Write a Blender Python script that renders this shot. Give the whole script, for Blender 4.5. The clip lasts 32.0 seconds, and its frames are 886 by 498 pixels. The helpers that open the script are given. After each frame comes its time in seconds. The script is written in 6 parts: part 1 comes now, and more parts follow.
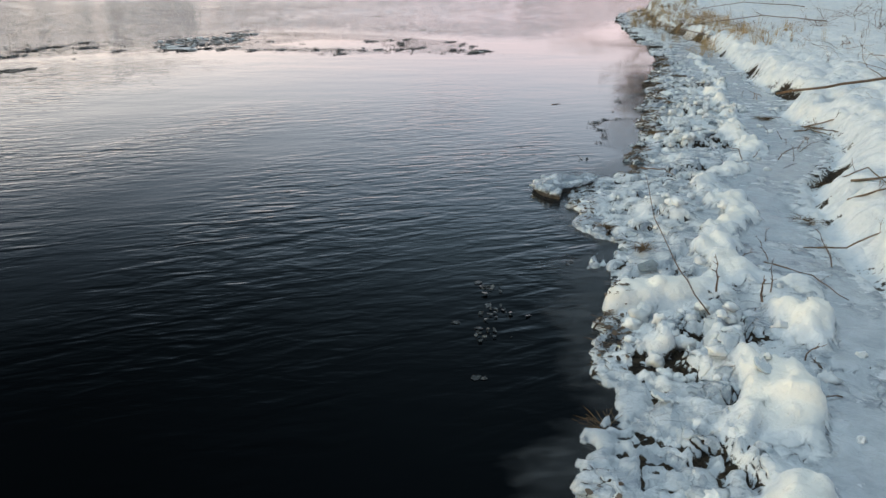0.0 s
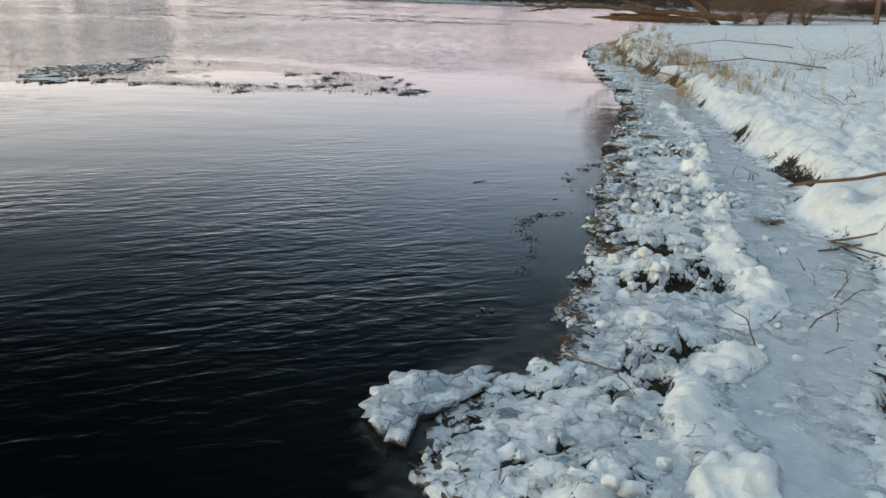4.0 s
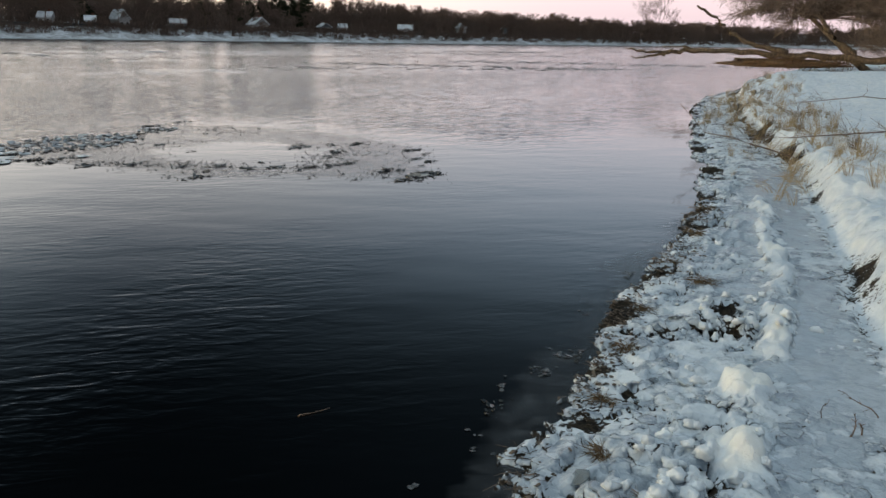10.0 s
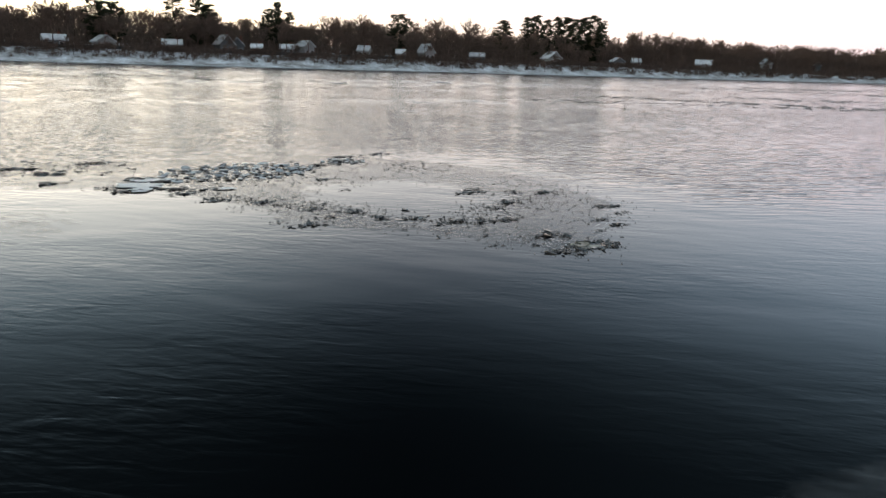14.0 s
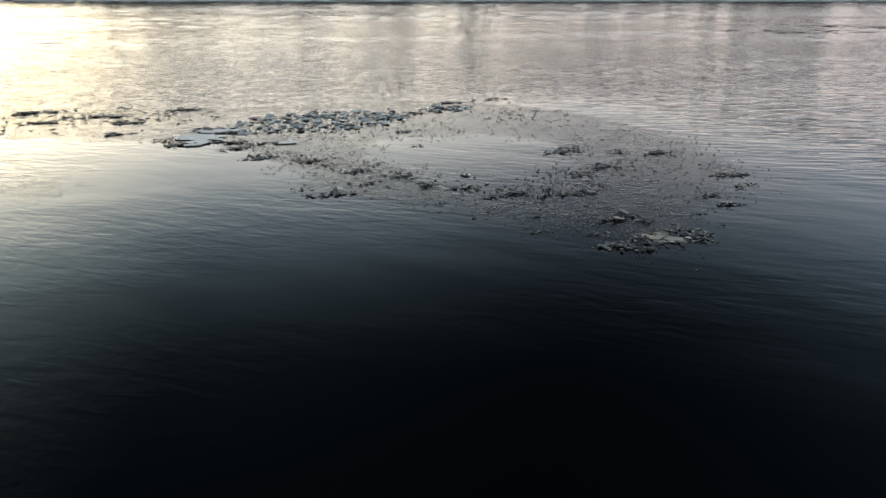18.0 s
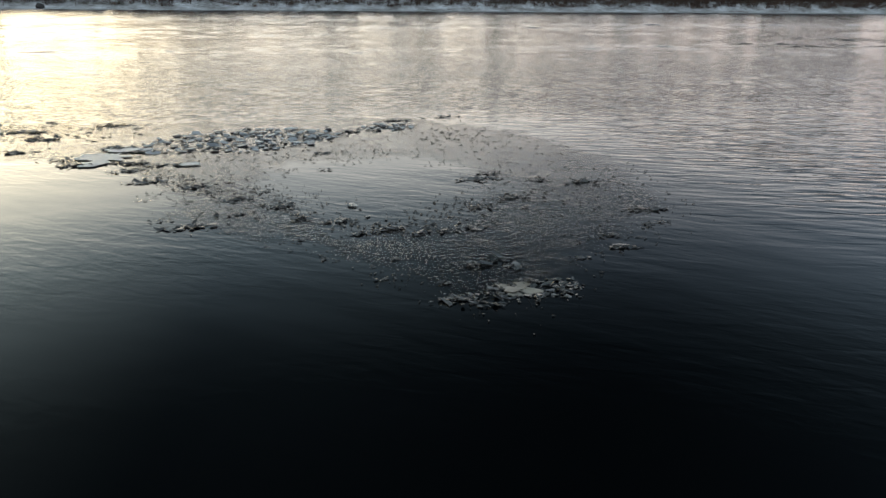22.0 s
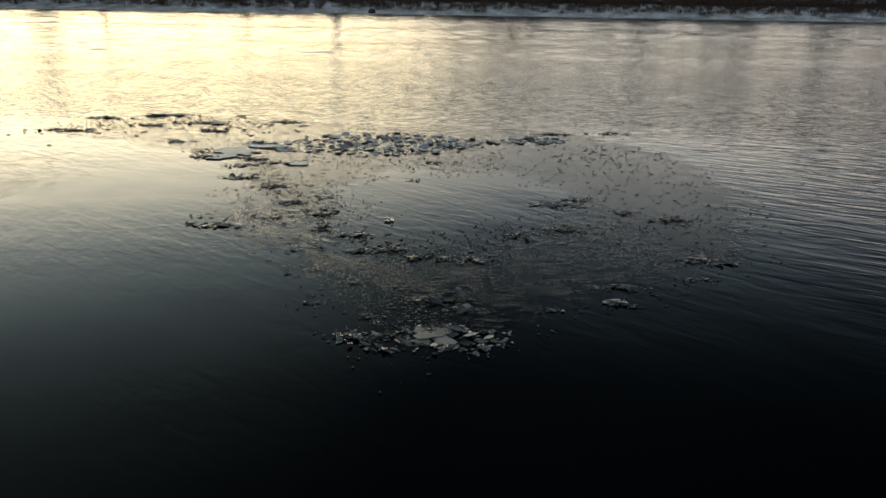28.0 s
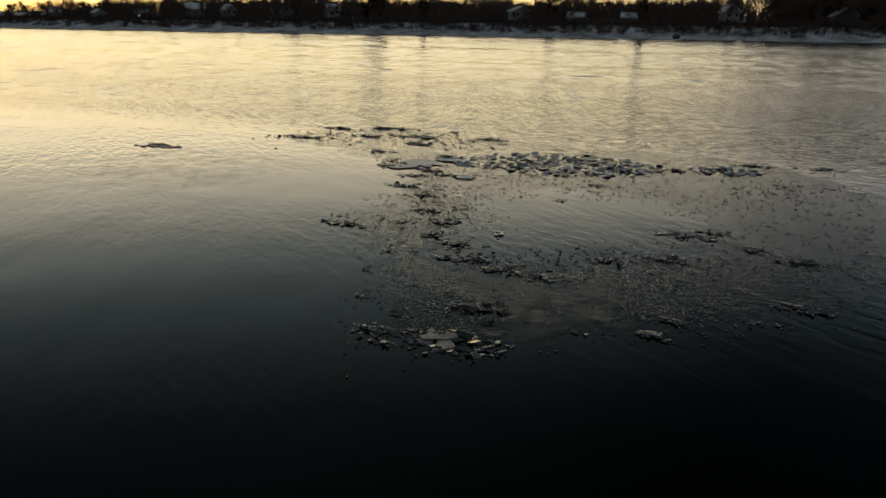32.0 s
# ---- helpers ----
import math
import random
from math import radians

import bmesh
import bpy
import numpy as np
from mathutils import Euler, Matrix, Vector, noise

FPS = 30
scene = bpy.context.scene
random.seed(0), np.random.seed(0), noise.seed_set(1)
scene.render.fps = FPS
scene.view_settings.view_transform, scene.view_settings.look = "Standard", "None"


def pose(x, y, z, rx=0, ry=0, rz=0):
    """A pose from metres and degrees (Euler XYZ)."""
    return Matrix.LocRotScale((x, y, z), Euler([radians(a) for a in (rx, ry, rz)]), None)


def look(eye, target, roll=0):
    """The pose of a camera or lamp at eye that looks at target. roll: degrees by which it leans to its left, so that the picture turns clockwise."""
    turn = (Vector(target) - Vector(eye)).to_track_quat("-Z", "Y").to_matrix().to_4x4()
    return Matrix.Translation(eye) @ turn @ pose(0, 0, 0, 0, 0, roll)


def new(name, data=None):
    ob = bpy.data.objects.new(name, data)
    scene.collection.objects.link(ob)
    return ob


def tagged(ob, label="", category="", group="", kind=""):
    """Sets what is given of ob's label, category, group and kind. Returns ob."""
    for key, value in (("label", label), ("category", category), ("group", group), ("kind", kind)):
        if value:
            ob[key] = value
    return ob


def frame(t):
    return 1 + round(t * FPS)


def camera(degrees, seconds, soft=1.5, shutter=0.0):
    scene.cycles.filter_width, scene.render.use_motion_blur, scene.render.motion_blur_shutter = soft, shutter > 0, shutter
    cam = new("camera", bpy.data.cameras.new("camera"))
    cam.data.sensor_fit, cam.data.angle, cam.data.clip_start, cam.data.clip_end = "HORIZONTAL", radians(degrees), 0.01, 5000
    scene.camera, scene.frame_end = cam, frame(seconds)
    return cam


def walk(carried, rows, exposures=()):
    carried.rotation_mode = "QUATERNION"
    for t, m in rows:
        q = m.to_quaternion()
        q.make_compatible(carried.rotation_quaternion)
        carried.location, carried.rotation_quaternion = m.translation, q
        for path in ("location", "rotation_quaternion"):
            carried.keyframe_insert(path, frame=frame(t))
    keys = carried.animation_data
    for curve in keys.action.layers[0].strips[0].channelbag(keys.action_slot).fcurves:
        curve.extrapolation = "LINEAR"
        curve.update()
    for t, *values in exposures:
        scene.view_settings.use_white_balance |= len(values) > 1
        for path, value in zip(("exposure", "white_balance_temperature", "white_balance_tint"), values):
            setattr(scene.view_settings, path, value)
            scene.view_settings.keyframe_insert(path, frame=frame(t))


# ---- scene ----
cam = camera(59.5, 32.0)
PATH = [
    (0, (2.327, 1.207, 1.402), (1.530, 2.915, 0.734), 0.7),
    (1, (2.159, 1.918, 1.421), (1.250, 3.567, 0.748), 1.3),
    (2, (2.235, 2.566, 1.420), (1.215, 4.152, 0.755), 0.5),
    (3, (2.039, 3.349, 1.427), (1.015, 4.951, 0.805), 1.7),
    (3.5, (1.996, 3.598, 1.428), (0.932, 5.166, 0.786), 1.0),
    (4, (1.900, 3.981, 1.435), (1.156, 5.734, 0.823), 2.4),
    (4.5, (1.899, 4.447, 1.405), (1.202, 6.220, 0.796), 1.4),
    (6.5, (1.963, 5.492, 1.476), (1.104, 7.188, 0.855), -1.0),
    (7, (1.880, 5.739, 1.545), (0.997, 7.434, 0.955), -2.0),
    (7.5, (1.827, 6.107, 1.554), (0.912, 7.802, 1.018), -2.6),
    (8, (1.876, 6.463, 1.577), (0.796, 8.074, 1.090), -1.3),
    (8.5, (1.886, 6.678, 1.579), (0.772, 8.272, 1.110), -0.8),
    (9, (1.837, 6.937, 1.589), (0.789, 8.564, 1.086), -0.5),
    (9.5, (1.870, 7.198, 1.588), (0.914, 8.856, 1.009), -0.4),
    (10, (1.902, 7.581, 1.633), (0.842, 9.195, 1.112), 1.0),
    (11, (1.867, 8.140, 1.643), (0.624, 9.651, 1.230), -0.1),
    (11.5, (1.800, 8.480, 1.615), (0.465, 9.912, 1.207), 0.4),
    (12, (1.720, 8.840, 1.590), (0.233, 10.115, 1.186), 0.2),
    (12.5, (1.640, 9.210, 1.565), (0.133, 10.471, 1.194), -0.1),
    (13, (1.552, 9.576, 1.545), (0.011, 10.799, 1.188), -0.2),
    (14, (1.203, 10.311, 1.541), (-0.374, 11.453, 1.085), 1.7),
    (14.5, (1.028, 10.600, 1.553), (-0.536, 11.719, 1.005), 1.0),
    (15, (0.866, 10.940, 1.562), (-0.836, 11.808, 0.969), 1.0),
    (15.5, (0.680, 11.199, 1.539), (-1.035, 12.022, 0.923), 0.2),
    (17.5, (0.560, 11.997, 1.581), (-1.197, 12.708, 0.945), 0.4),
    (18, (0.520, 12.176, 1.556), (-1.249, 12.871, 0.935), 0.1),
    (19, (0.428, 12.530, 1.561), (-1.341, 13.230, 0.945), -0.3),
    (20, (0.388, 12.849, 1.585), (-1.387, 13.561, 0.993), -0.37),
    (21, (0.327, 13.186, 1.589), (-1.459, 13.863, 0.991), -0.13),
    (22, (0.278, 13.529, 1.590), (-1.522, 14.166, 0.991), 0.41),
    (23, (0.220, 13.864, 1.590), (-1.606, 14.425, 0.994), 0.90),
    (24, (0.179, 14.206, 1.600), (-1.677, 14.673, 1.018), 1.13),
    (25, (0.127, 14.550, 1.599), (-1.756, 14.889, 1.012), 1.14),
    (25.5, (0.103, 14.728, 1.584), (-1.791, 15.000, 0.998), 1.00),
    (27.5, (0.076, 15.395, 1.613), (-1.834, 15.401, 1.017), 0.95),
    (28, (0.056, 15.563, 1.607), (-1.854, 15.488, 1.016), 0.90),
    (29, (0.038, 15.930, 1.603), (-1.861, 15.647, 1.036), 0.95),
    (30, (0.003, 16.285, 1.613), (-1.867, 15.827, 1.066), 0.99),
    (31, (-0.047, 16.605, 1.590), (-1.866, 15.963, 1.053), 1.04),
    (32, (-0.052, 16.961, 1.605), (-1.814, 16.183, 1.061), 0.88),
]
walk(cam, [(t, look(eye, target, roll)) for t, eye, target, roll in PATH],
     [(0, 0.65), (2, 0.65), (3, 0.45), (4, 0.6), (7, 0.6), (8, 0.35), (9, 0.55), (10, 0.35), (11, 0.25), (13, 0.05), (14, 0.6), (15, 0.75), (18, 0.4), (19, 0.4), (23, 0.2), (25, 0.0), (28, -0.55), (29, -1.12), (30, -1.36), (31, -1.44), (32, -1.63)])

# ---- light ----
SUNSET = 128.0          # compass of the sunset glow, degrees to the left of the y axis


def make_world():
    w = bpy.data.worlds.new("dusk_sky")
    scene.world = w
    w.use_nodes = True
    nt = w.node_tree
    nt.nodes.clear()
    N = nt.nodes.new
    L = nt.links.new
    out = N("ShaderNodeOutputWorld")
    sky = N("ShaderNodeTexSky")
    sky.sky_type = "NISHITA"
    sky.sun_disc = False
    sky.sun_elevation = radians(2.0)
    sky.sun_rotation = radians(-SUNSET)
    sky.dust_density = 2.0
    bg1 = N("ShaderNodeBackground")
    bg1.inputs["Strength"].default_value = 0.002
    L(sky.outputs[0], bg1.inputs["Color"])
    tc = N("ShaderNodeTexCoord")
    sep = N("ShaderNodeSeparateXYZ")
    L(tc.outputs["Generated"], sep.inputs[0])

    def ramp(stops):
        r = N("ShaderNodeValToRGB")
        r.color_ramp.interpolation = "B_SPLINE"
        el = r.color_ramp.elements
        while len(el) < len(stops):
            el.new(0.5)
        for e, (p, c) in zip(el, stops):
            e.position, e.color = p, (*c, 1)
        L(sep.outputs["Z"], r.inputs[0])
        return r
    near, mid, clear, far = ramp(SKY_NEAR), ramp(SKY_MID), ramp(SKY_CLEAR), ramp(SKY_FAR)
    # bearing against the glow, 0 opposite to 1 towards it
    dot = N("ShaderNodeVectorMath")
    dot.operation = "DOT_PRODUCT"
    L(tc.outputs["Generated"], dot.inputs[0])
    a = radians(SUNSET)
    dot.inputs[1].default_value = (-math.sin(a), math.cos(a), 0)
    last = far.outputs[0]
    for nxt, lo, hi in ((clear, -0.32, 0.30), (mid, 0.30, 0.68), (near, 0.70, 1.0)):
        m = N("ShaderNodeMapRange")
        m.interpolation_type = "SMOOTHSTEP"
        m.inputs[1].default_value, m.inputs[2].default_value = lo, hi
        L(dot.outputs["Value"], m.inputs[0])
        x = N("ShaderNodeMix")
        x.data_type = "RGBA"
        L(m.outputs[0], x.inputs[0])
        L(last, x.inputs[6])
        L(nxt.outputs[0], x.inputs[7])
        last = x.outputs[2]
    bg2 = N("ShaderNodeBackground")
    bg2.inputs["Strength"].default_value = SKY_STRENGTH
    L(last, bg2.inputs["Color"])
    add = N("ShaderNodeAddShader")
    L(bg1.outputs[0], add.inputs[0])
    L(bg2.outputs[0], add.inputs[1])
    L(add.outputs[0], out.inputs["Surface"])


SKY_STRENGTH = 6.4
# colours by sine of the height above the horizon
SKY_NEAR = [(0.0, (1.0, 0.42, 0.070)), (0.05, (1.15, 0.82, 0.36)), (0.12, (0.98, 0.82, 0.54)), (0.24, (0.22, 0.25, 0.24)), (0.34, (0.078, 0.100, 0.103)), (0.46, (0.030, 0.040, 0.042)), (1.0, (0.0003, 0.0004, 0.0005))]
SKY_MID = [(0.0, (0.30, 0.21, 0.12)), (0.05, (0.355, 0.292, 0.198)), (0.12, (0.325, 0.300, 0.262)), (0.24, (0.066, 0.090, 0.106)), (0.34, (0.0115, 0.0168, 0.0205)), (0.46, (0.0019, 0.0028, 0.0034)), (1.0, (0.0003, 0.0004, 0.0005))]
SKY_CLEAR = [(0.0, (0.172, 0.124, 0.094)), (0.05, (0.215, 0.170, 0.134)), (0.12, (0.172, 0.168, 0.165)), (0.24, (0.030, 0.041, 0.053)), (0.34, (0.0032, 0.0050, 0.0066)), (0.46, (0.0004, 0.0006, 0.0008)), (1.0, (0.0003, 0.0004, 0.0005))]
SKY_FAR = [(0.0, (0.100, 0.080, 0.088)), (0.06, (0.142, 0.108, 0.107)), (0.13, (0.118, 0.121, 0.133)), (0.24, (0.067, 0.092, 0.117)), (0.34, (0.0175, 0.0265, 0.034)), (0.46, (0.0038, 0.0058, 0.0078)), (1.0, (0.0003, 0.0004, 0.0005))]
make_world()

# the soft light of the high evening sky
sun = new("sun", bpy.data.lights.new("sun", "SUN"))
sun.data.energy = 1.16
sun.data.angle = radians(58)
sun.data.color = (0.76, 0.92, 1.0)
_a, _e = radians(SUNSET - 30), radians(80)
sun.matrix_world = look((0, 0, 0), (math.sin(_a) * math.cos(_e), -math.cos(_a) * math.cos(_e), -math.sin(_e)))


# ---- materials ----
def material(name):
    m = bpy.data.materials.new(name)
    m.use_nodes = True
    nt = m.node_tree
    b = nt.nodes["Principled BSDF"]
    return m, nt, b, nt.nodes.new, nt.links.new


def coords(N, L, scale=(1, 1, 1), turn=0.0):
    tc = N("ShaderNodeTexCoord")
    mp = N("ShaderNodeMapping")
    mp.vector_type = "TEXTURE"
    mp.inputs["Scale"].default_value = [1 / v for v in scale]
    mp.inputs["Rotation"].default_value = (0, 0, radians(turn))
    L(tc.outputs["Object"], mp.inputs[0])
    return mp.outputs[0]


def tex(N, L, vec, scale, detail=3.0, rough=0.55, distort=0.0):
    n = N("ShaderNodeTexNoise")
    n.inputs["Scale"].default_value = scale
    n.inputs["Detail"].default_value = detail
    n.inputs["Roughness"].default_value = rough
    n.inputs["Distortion"].default_value = distort
    L(vec, n.inputs["Vector"])
    return n.outputs["Fac"]


def mathn(N, L, op, a, b=None):
    m = N("ShaderNodeMath")
    m.operation = op
    for i, v in enumerate((a, b)):
        if v is None:
            continue
        if isinstance(v, (int, float)):
            m.inputs[i].default_value = v
        else:
            L(v, m.inputs[i])
    return m.outputs[0]


def rng(N, L, v, a, b, c=0.0, d=1.0):
    m = N("ShaderNodeMapRange")
    m.inputs[1].default_value, m.inputs[2].default_value, m.inputs[3].default_value, m.inputs[4].default_value = a, b, c, d
    L(v, m.inputs[0])
    return m.outputs[0]


def blend(N, L, f, a, b):
    x = N("ShaderNodeMix")
    x.data_type = "RGBA"
    for i, v in ((0, f), (6, a), (7, b)):
        if isinstance(v, (tuple, list)):
            x.inputs[i].default_value = (*v, 1)
        elif isinstance(v, (int, float)):
            x.inputs[i].default_value = v
        else:
            L(v, x.inputs[i])
    return x.outputs[2]


def bump(N, L, b, height, dist, strength=1.0):
    u = N("ShaderNodeBump")
    u.inputs["Strength"].default_value = strength
    u.inputs["Distance"].default_value = dist
    L(height, u.inputs["Height"])
    L(u.outputs[0], b.inputs["Normal"])
    return u


def simple(name, ca, cb, rough=0.8, scale=8.0, bumpd=0.0, bumps=40.0, vary=0.0, spec=0.5, stretch=(1, 1, 1)):
    """Two colours mixed by noise at two scales, with fine relief; vary: change from object to object."""
    m, nt, b, N, L = material(name)
    v = coords(N, L, stretch)
    f = mathn(N, L, "ADD", mathn(N, L, "MULTIPLY", tex(N, L, v, scale, 4), 0.6), mathn(N, L, "MULTIPLY", tex(N, L, v, scale * 6, 3), 0.4))
    f = rng(N, L, f, 0.35, 0.65)
    c = blend(N, L, f, ca, cb)
    if vary:
        oi = N("ShaderNodeObjectInfo")
        h = N("ShaderNodeHueSaturation")
        L(rng(N, L, oi.outputs["Random"], 0, 1, 1 - vary, 1 + vary), h.inputs["Value"])
        L(c, h.inputs["Color"])
        c = h.outputs[0]
    L(c, b.inputs["Base Color"])
    b.inputs["Roughness"].default_value = rough
    b.inputs["Specular IOR Level"].default_value = spec
    if bumpd:
        bump(N, L, b, tex(N, L, v, bumps, 4), bumpd)
    return m


def island(name, ca, cb, rough=0.8, spec=0.4):
    """Two colours mixed piece by piece of a joined mesh."""
    m, nt, b, N, L = material(name)
    g = N("ShaderNodeNewGeometry")
    v = coords(N, L)
    f = mathn(N, L, "ADD", mathn(N, L, "MULTIPLY", g.outputs["Random Per Island"], 0.7), mathn(N, L, "MULTIPLY", tex(N, L, v, 3.0, 3), 0.3))
    L(blend(N, L, f, ca, cb), b.inputs["Base Color"])
    b.inputs["Roughness"].default_value = rough
    b.inputs["Specular IOR Level"].default_value = spec
    return m


def water_material():
    m, nt, b, N, L = material("river_water")
    b.inputs["Base Color"].default_value = (0.0012, 0.0018, 0.0024, 1)
    b.inputs["IOR"].default_value = 1.33
    # ripples with crests across the flow, in gusts and calm lanes; choppier out in the current
    sep = N("ShaderNodeSeparateXYZ")
    tc = N("ShaderNodeTexCoord")
    L(tc.outputs["Object"], sep.inputs[0])
    out = rng(N, L, sep.outputs["X"], -8.0, -17.0)
    va = coords(N, L, (1.1, 3.2, 1), 48)
    vb = coords(N, L, (1.2, 2.4, 1), 30)
    vc = coords(N, L, (1.0, 1.5, 1), 60)
    lane = coords(N, L, (0.5, 0.2, 1), 10)
    gust = rng(N, L, tex(N, L, lane, 0.8, 2), 0.40, 0.62, 0.08, 0.95)
    r1 = tex(N, L, va, 2.9, 2, 0.45, 0.6)
    r2 = tex(N, L, vb, 6.5, 2, 0.5, 0.3)
    r3 = tex(N, L, vb, 0.4, 2, 0.5, 0.2)
    r4 = tex(N, L, vc, 2.8, 3, 0.5, 0.4)
    h = mathn(N, L, "ADD", mathn(N, L, "MULTIPLY", r1, 0.42), mathn(N, L, "MULTIPLY", r2, 0.18))
    h = mathn(N, L, "MULTIPLY", h, gust)
    h = mathn(N, L, "MULTIPLY", h, rng(N, L, sep.outputs["Y"], 7.5, 12.0, 3.2, 0.8))
    # a breeze on the open water past the ice
    r5 = tex(N, L, coords(N, L, (0.9, 3.4, 1), 62), 2.2, 2, 0.45, 0.5)
    breeze = mathn(N, L, "MULTIPLY", rng(N, L, sep.outputs["Y"], 17.2, 20.0), rng(N, L, sep.outputs["X"], -2.5, -4.6))
    breeze = mathn(N, L, "MULTIPLY", breeze, rng(N, L, sep.outputs["X"], -16.0, -8.0, 0.5, 1.0))
    h = mathn(N, L, "ADD", h, mathn(N, L, "MULTIPLY", mathn(N, L, "MULTIPLY", r5, breeze), 2.3))
    h = mathn(N, L, "ADD", h, mathn(N, L, "MULTIPLY", r3, 0.9))
    near = mathn(N, L, "MULTIPLY", rng(N, L, sep.outputs["X"], -9.0, -12.0), rng(N, L, sep.outputs["X"], -40.0, -16.0))
    fine = tex(N, L, coords(N, L, (1.0, 2.4, 1), 80), 4.2, 2, 0.5, 0.4)
    h = mathn(N, L, "ADD", h, mathn(N, L, "MULTIPLY", mathn(N, L, "MULTIPLY", r4, out), 2.8))
    h = mathn(N, L, "ADD", h, mathn(N, L, "MULTIPLY", mathn(N, L, "MULTIPLY", fine, near), 2.0))
    bump(N, L, b, h, 0.0075)
    L(rng(N, L, out, 0.0, 1.0, 0.06, 0.10), b.inputs["Roughness"])
    return m


def ground_material():
    """Snow, wet flaky ice and bare earth, by what lies there; crevice shade shares the earth colour."""
    m, nt, b, N, L = material("snow_ice_earth_and_shade")
    v = coords(N, L)
    ai = N("ShaderNodeAttribute")
    ai.attribute_name = "ice"
    ad = N("ShaderNodeAttribute")
    ad.attribute_name = "earth"
    n0 = tex(N, L, v, 2.6, 4, 0.6)
    n1 = tex(N, L, v, 9.0, 6, 0.65)
    n2 = tex(N, L, v, 34.0, 5, 0.65)
    n3 = tex(N, L, v, 120.0, 3, 0.6)
    # thin flakes and crusts, each a little higher or lower, with gaps
    wn = N("ShaderNodeTexNoise")
    wn.inputs["Scale"].default_value = 11.0
    wn.inputs["Detail"].default_value = 4.0
    L(v, wn.inputs["Vector"])
    wa = N("ShaderNodeVectorMath")
    wa.operation = "MULTIPLY_ADD"
    L(wn.outputs["Color"], wa.inputs[0])
    wa.inputs[1].default_value = (0.11, 0.11, 0.0)
    L(v, wa.inputs[2])

    def flakes(scale, feature="F1"):
        n = N("ShaderNodeTexVoronoi")
        n.feature = feature
        n.inputs["Scale"].default_value = scale
        L(wa.outputs[0], n.inputs["Vector"])
        return n
    k1, k2 = flakes(13.0), flakes(30.0)
    s1, s2 = N("ShaderNodeSeparateColor"), N("ShaderNodeSeparateColor")
    L(k1.outputs["Color"], s1.inputs[0])
    L(k2.outputs["Color"], s2.inputs[0])
    gap = flakes(13.0, "DISTANCE_TO_EDGE").outputs["Distance"]
    snow = blend(N, L, rng(N, L, n1, 0.35, 0.65), (0.74, 0.77, 0.80), (0.55, 0.61, 0.67))
    bright = rng(N, L, ai.outputs["Fac"], -0.05, -0.5)
    snow = blend(N, L, bright, snow, (0.85, 0.84, 0.80))
    cream = rng(N, L, n0, 0.52, 0.68)
    snow = blend(N, L, mathn(N, L, "MULTIPLY", cream, 0.22), snow, (0.82, 0.77, 0.66))
    dirt = mathn(N, L, "MULTIPLY", rng(N, L, n2, 0.62, 0.72), rng(N, L, n1, 0.5, 0.66))
    snow = blend(N, L, mathn(N, L, "MULTIPLY", dirt, 0.5), snow, (0.13, 0.10, 0.07))
    tone = mathn(N, L, "ADD", mathn(N, L, "MULTIPLY", n2, 0.5), mathn(N, L, "ADD", mathn(N, L, "MULTIPLY", s1.outputs[0], 0.3), mathn(N, L, "MULTIPLY", s2.outputs[0], 0.2)))
    calm = rng(N, L, ai.outputs["Fac"], 0.75, 1.1, 1.0, 0.15)       # the trodden path is smooth
    tone = mathn(N, L, "ADD", mathn(N, L, "MULTIPLY", tone, calm), mathn(N, L, "MULTIPLY", mathn(N, L, "ADD", mathn(N, L, "MULTIPLY", n1, 0.6), 0.25), mathn(N, L, "SUBTRACT", 1.0, calm)))
    ice = blend(N, L, rng(N, L, tone, 0.30, 0.72), (0.20, 0.245, 0.30), (0.60, 0.66, 0.72))
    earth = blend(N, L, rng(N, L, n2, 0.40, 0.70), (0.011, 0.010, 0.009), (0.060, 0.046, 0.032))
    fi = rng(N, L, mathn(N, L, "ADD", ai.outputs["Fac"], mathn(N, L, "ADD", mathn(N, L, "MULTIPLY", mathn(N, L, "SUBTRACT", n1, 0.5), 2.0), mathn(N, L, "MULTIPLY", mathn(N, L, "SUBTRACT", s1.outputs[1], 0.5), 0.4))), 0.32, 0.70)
    # gaps between flakes take the earth colour as painted shade
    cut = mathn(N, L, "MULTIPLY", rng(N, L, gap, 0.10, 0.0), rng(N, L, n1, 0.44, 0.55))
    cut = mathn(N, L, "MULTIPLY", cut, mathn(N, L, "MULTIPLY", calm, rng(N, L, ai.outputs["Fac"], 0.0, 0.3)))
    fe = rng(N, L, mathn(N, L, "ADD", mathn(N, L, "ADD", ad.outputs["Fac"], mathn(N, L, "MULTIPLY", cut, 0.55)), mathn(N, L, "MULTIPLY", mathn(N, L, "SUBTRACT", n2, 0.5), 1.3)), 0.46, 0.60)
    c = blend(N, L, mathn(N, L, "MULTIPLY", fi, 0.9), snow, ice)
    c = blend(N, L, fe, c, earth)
    L(c, b.inputs["Base Color"])
    r = N("ShaderNodeMix")
    L(fi, r.inputs[0])
    r.inputs[2].default_value, r.inputs[3].default_value = 0.62, 0.22
    r2 = N("ShaderNodeMix")
    L(fe, r2.inputs[0])
    L(r.outputs[0], r2.inputs[2])
    r2.inputs[3].default_value = 0.95
    L(r2.outputs[0], b.inputs["Roughness"])
    L(rng(N, L, fe, 0, 1, 0.5, 0.1), b.inputs["Specular IOR Level"])
    step = mathn(N, L, "ADD", mathn(N, L, "MULTIPLY", s1.outputs[0], 0.5), mathn(N, L, "MULTIPLY", s2.outputs[0], 0.32))
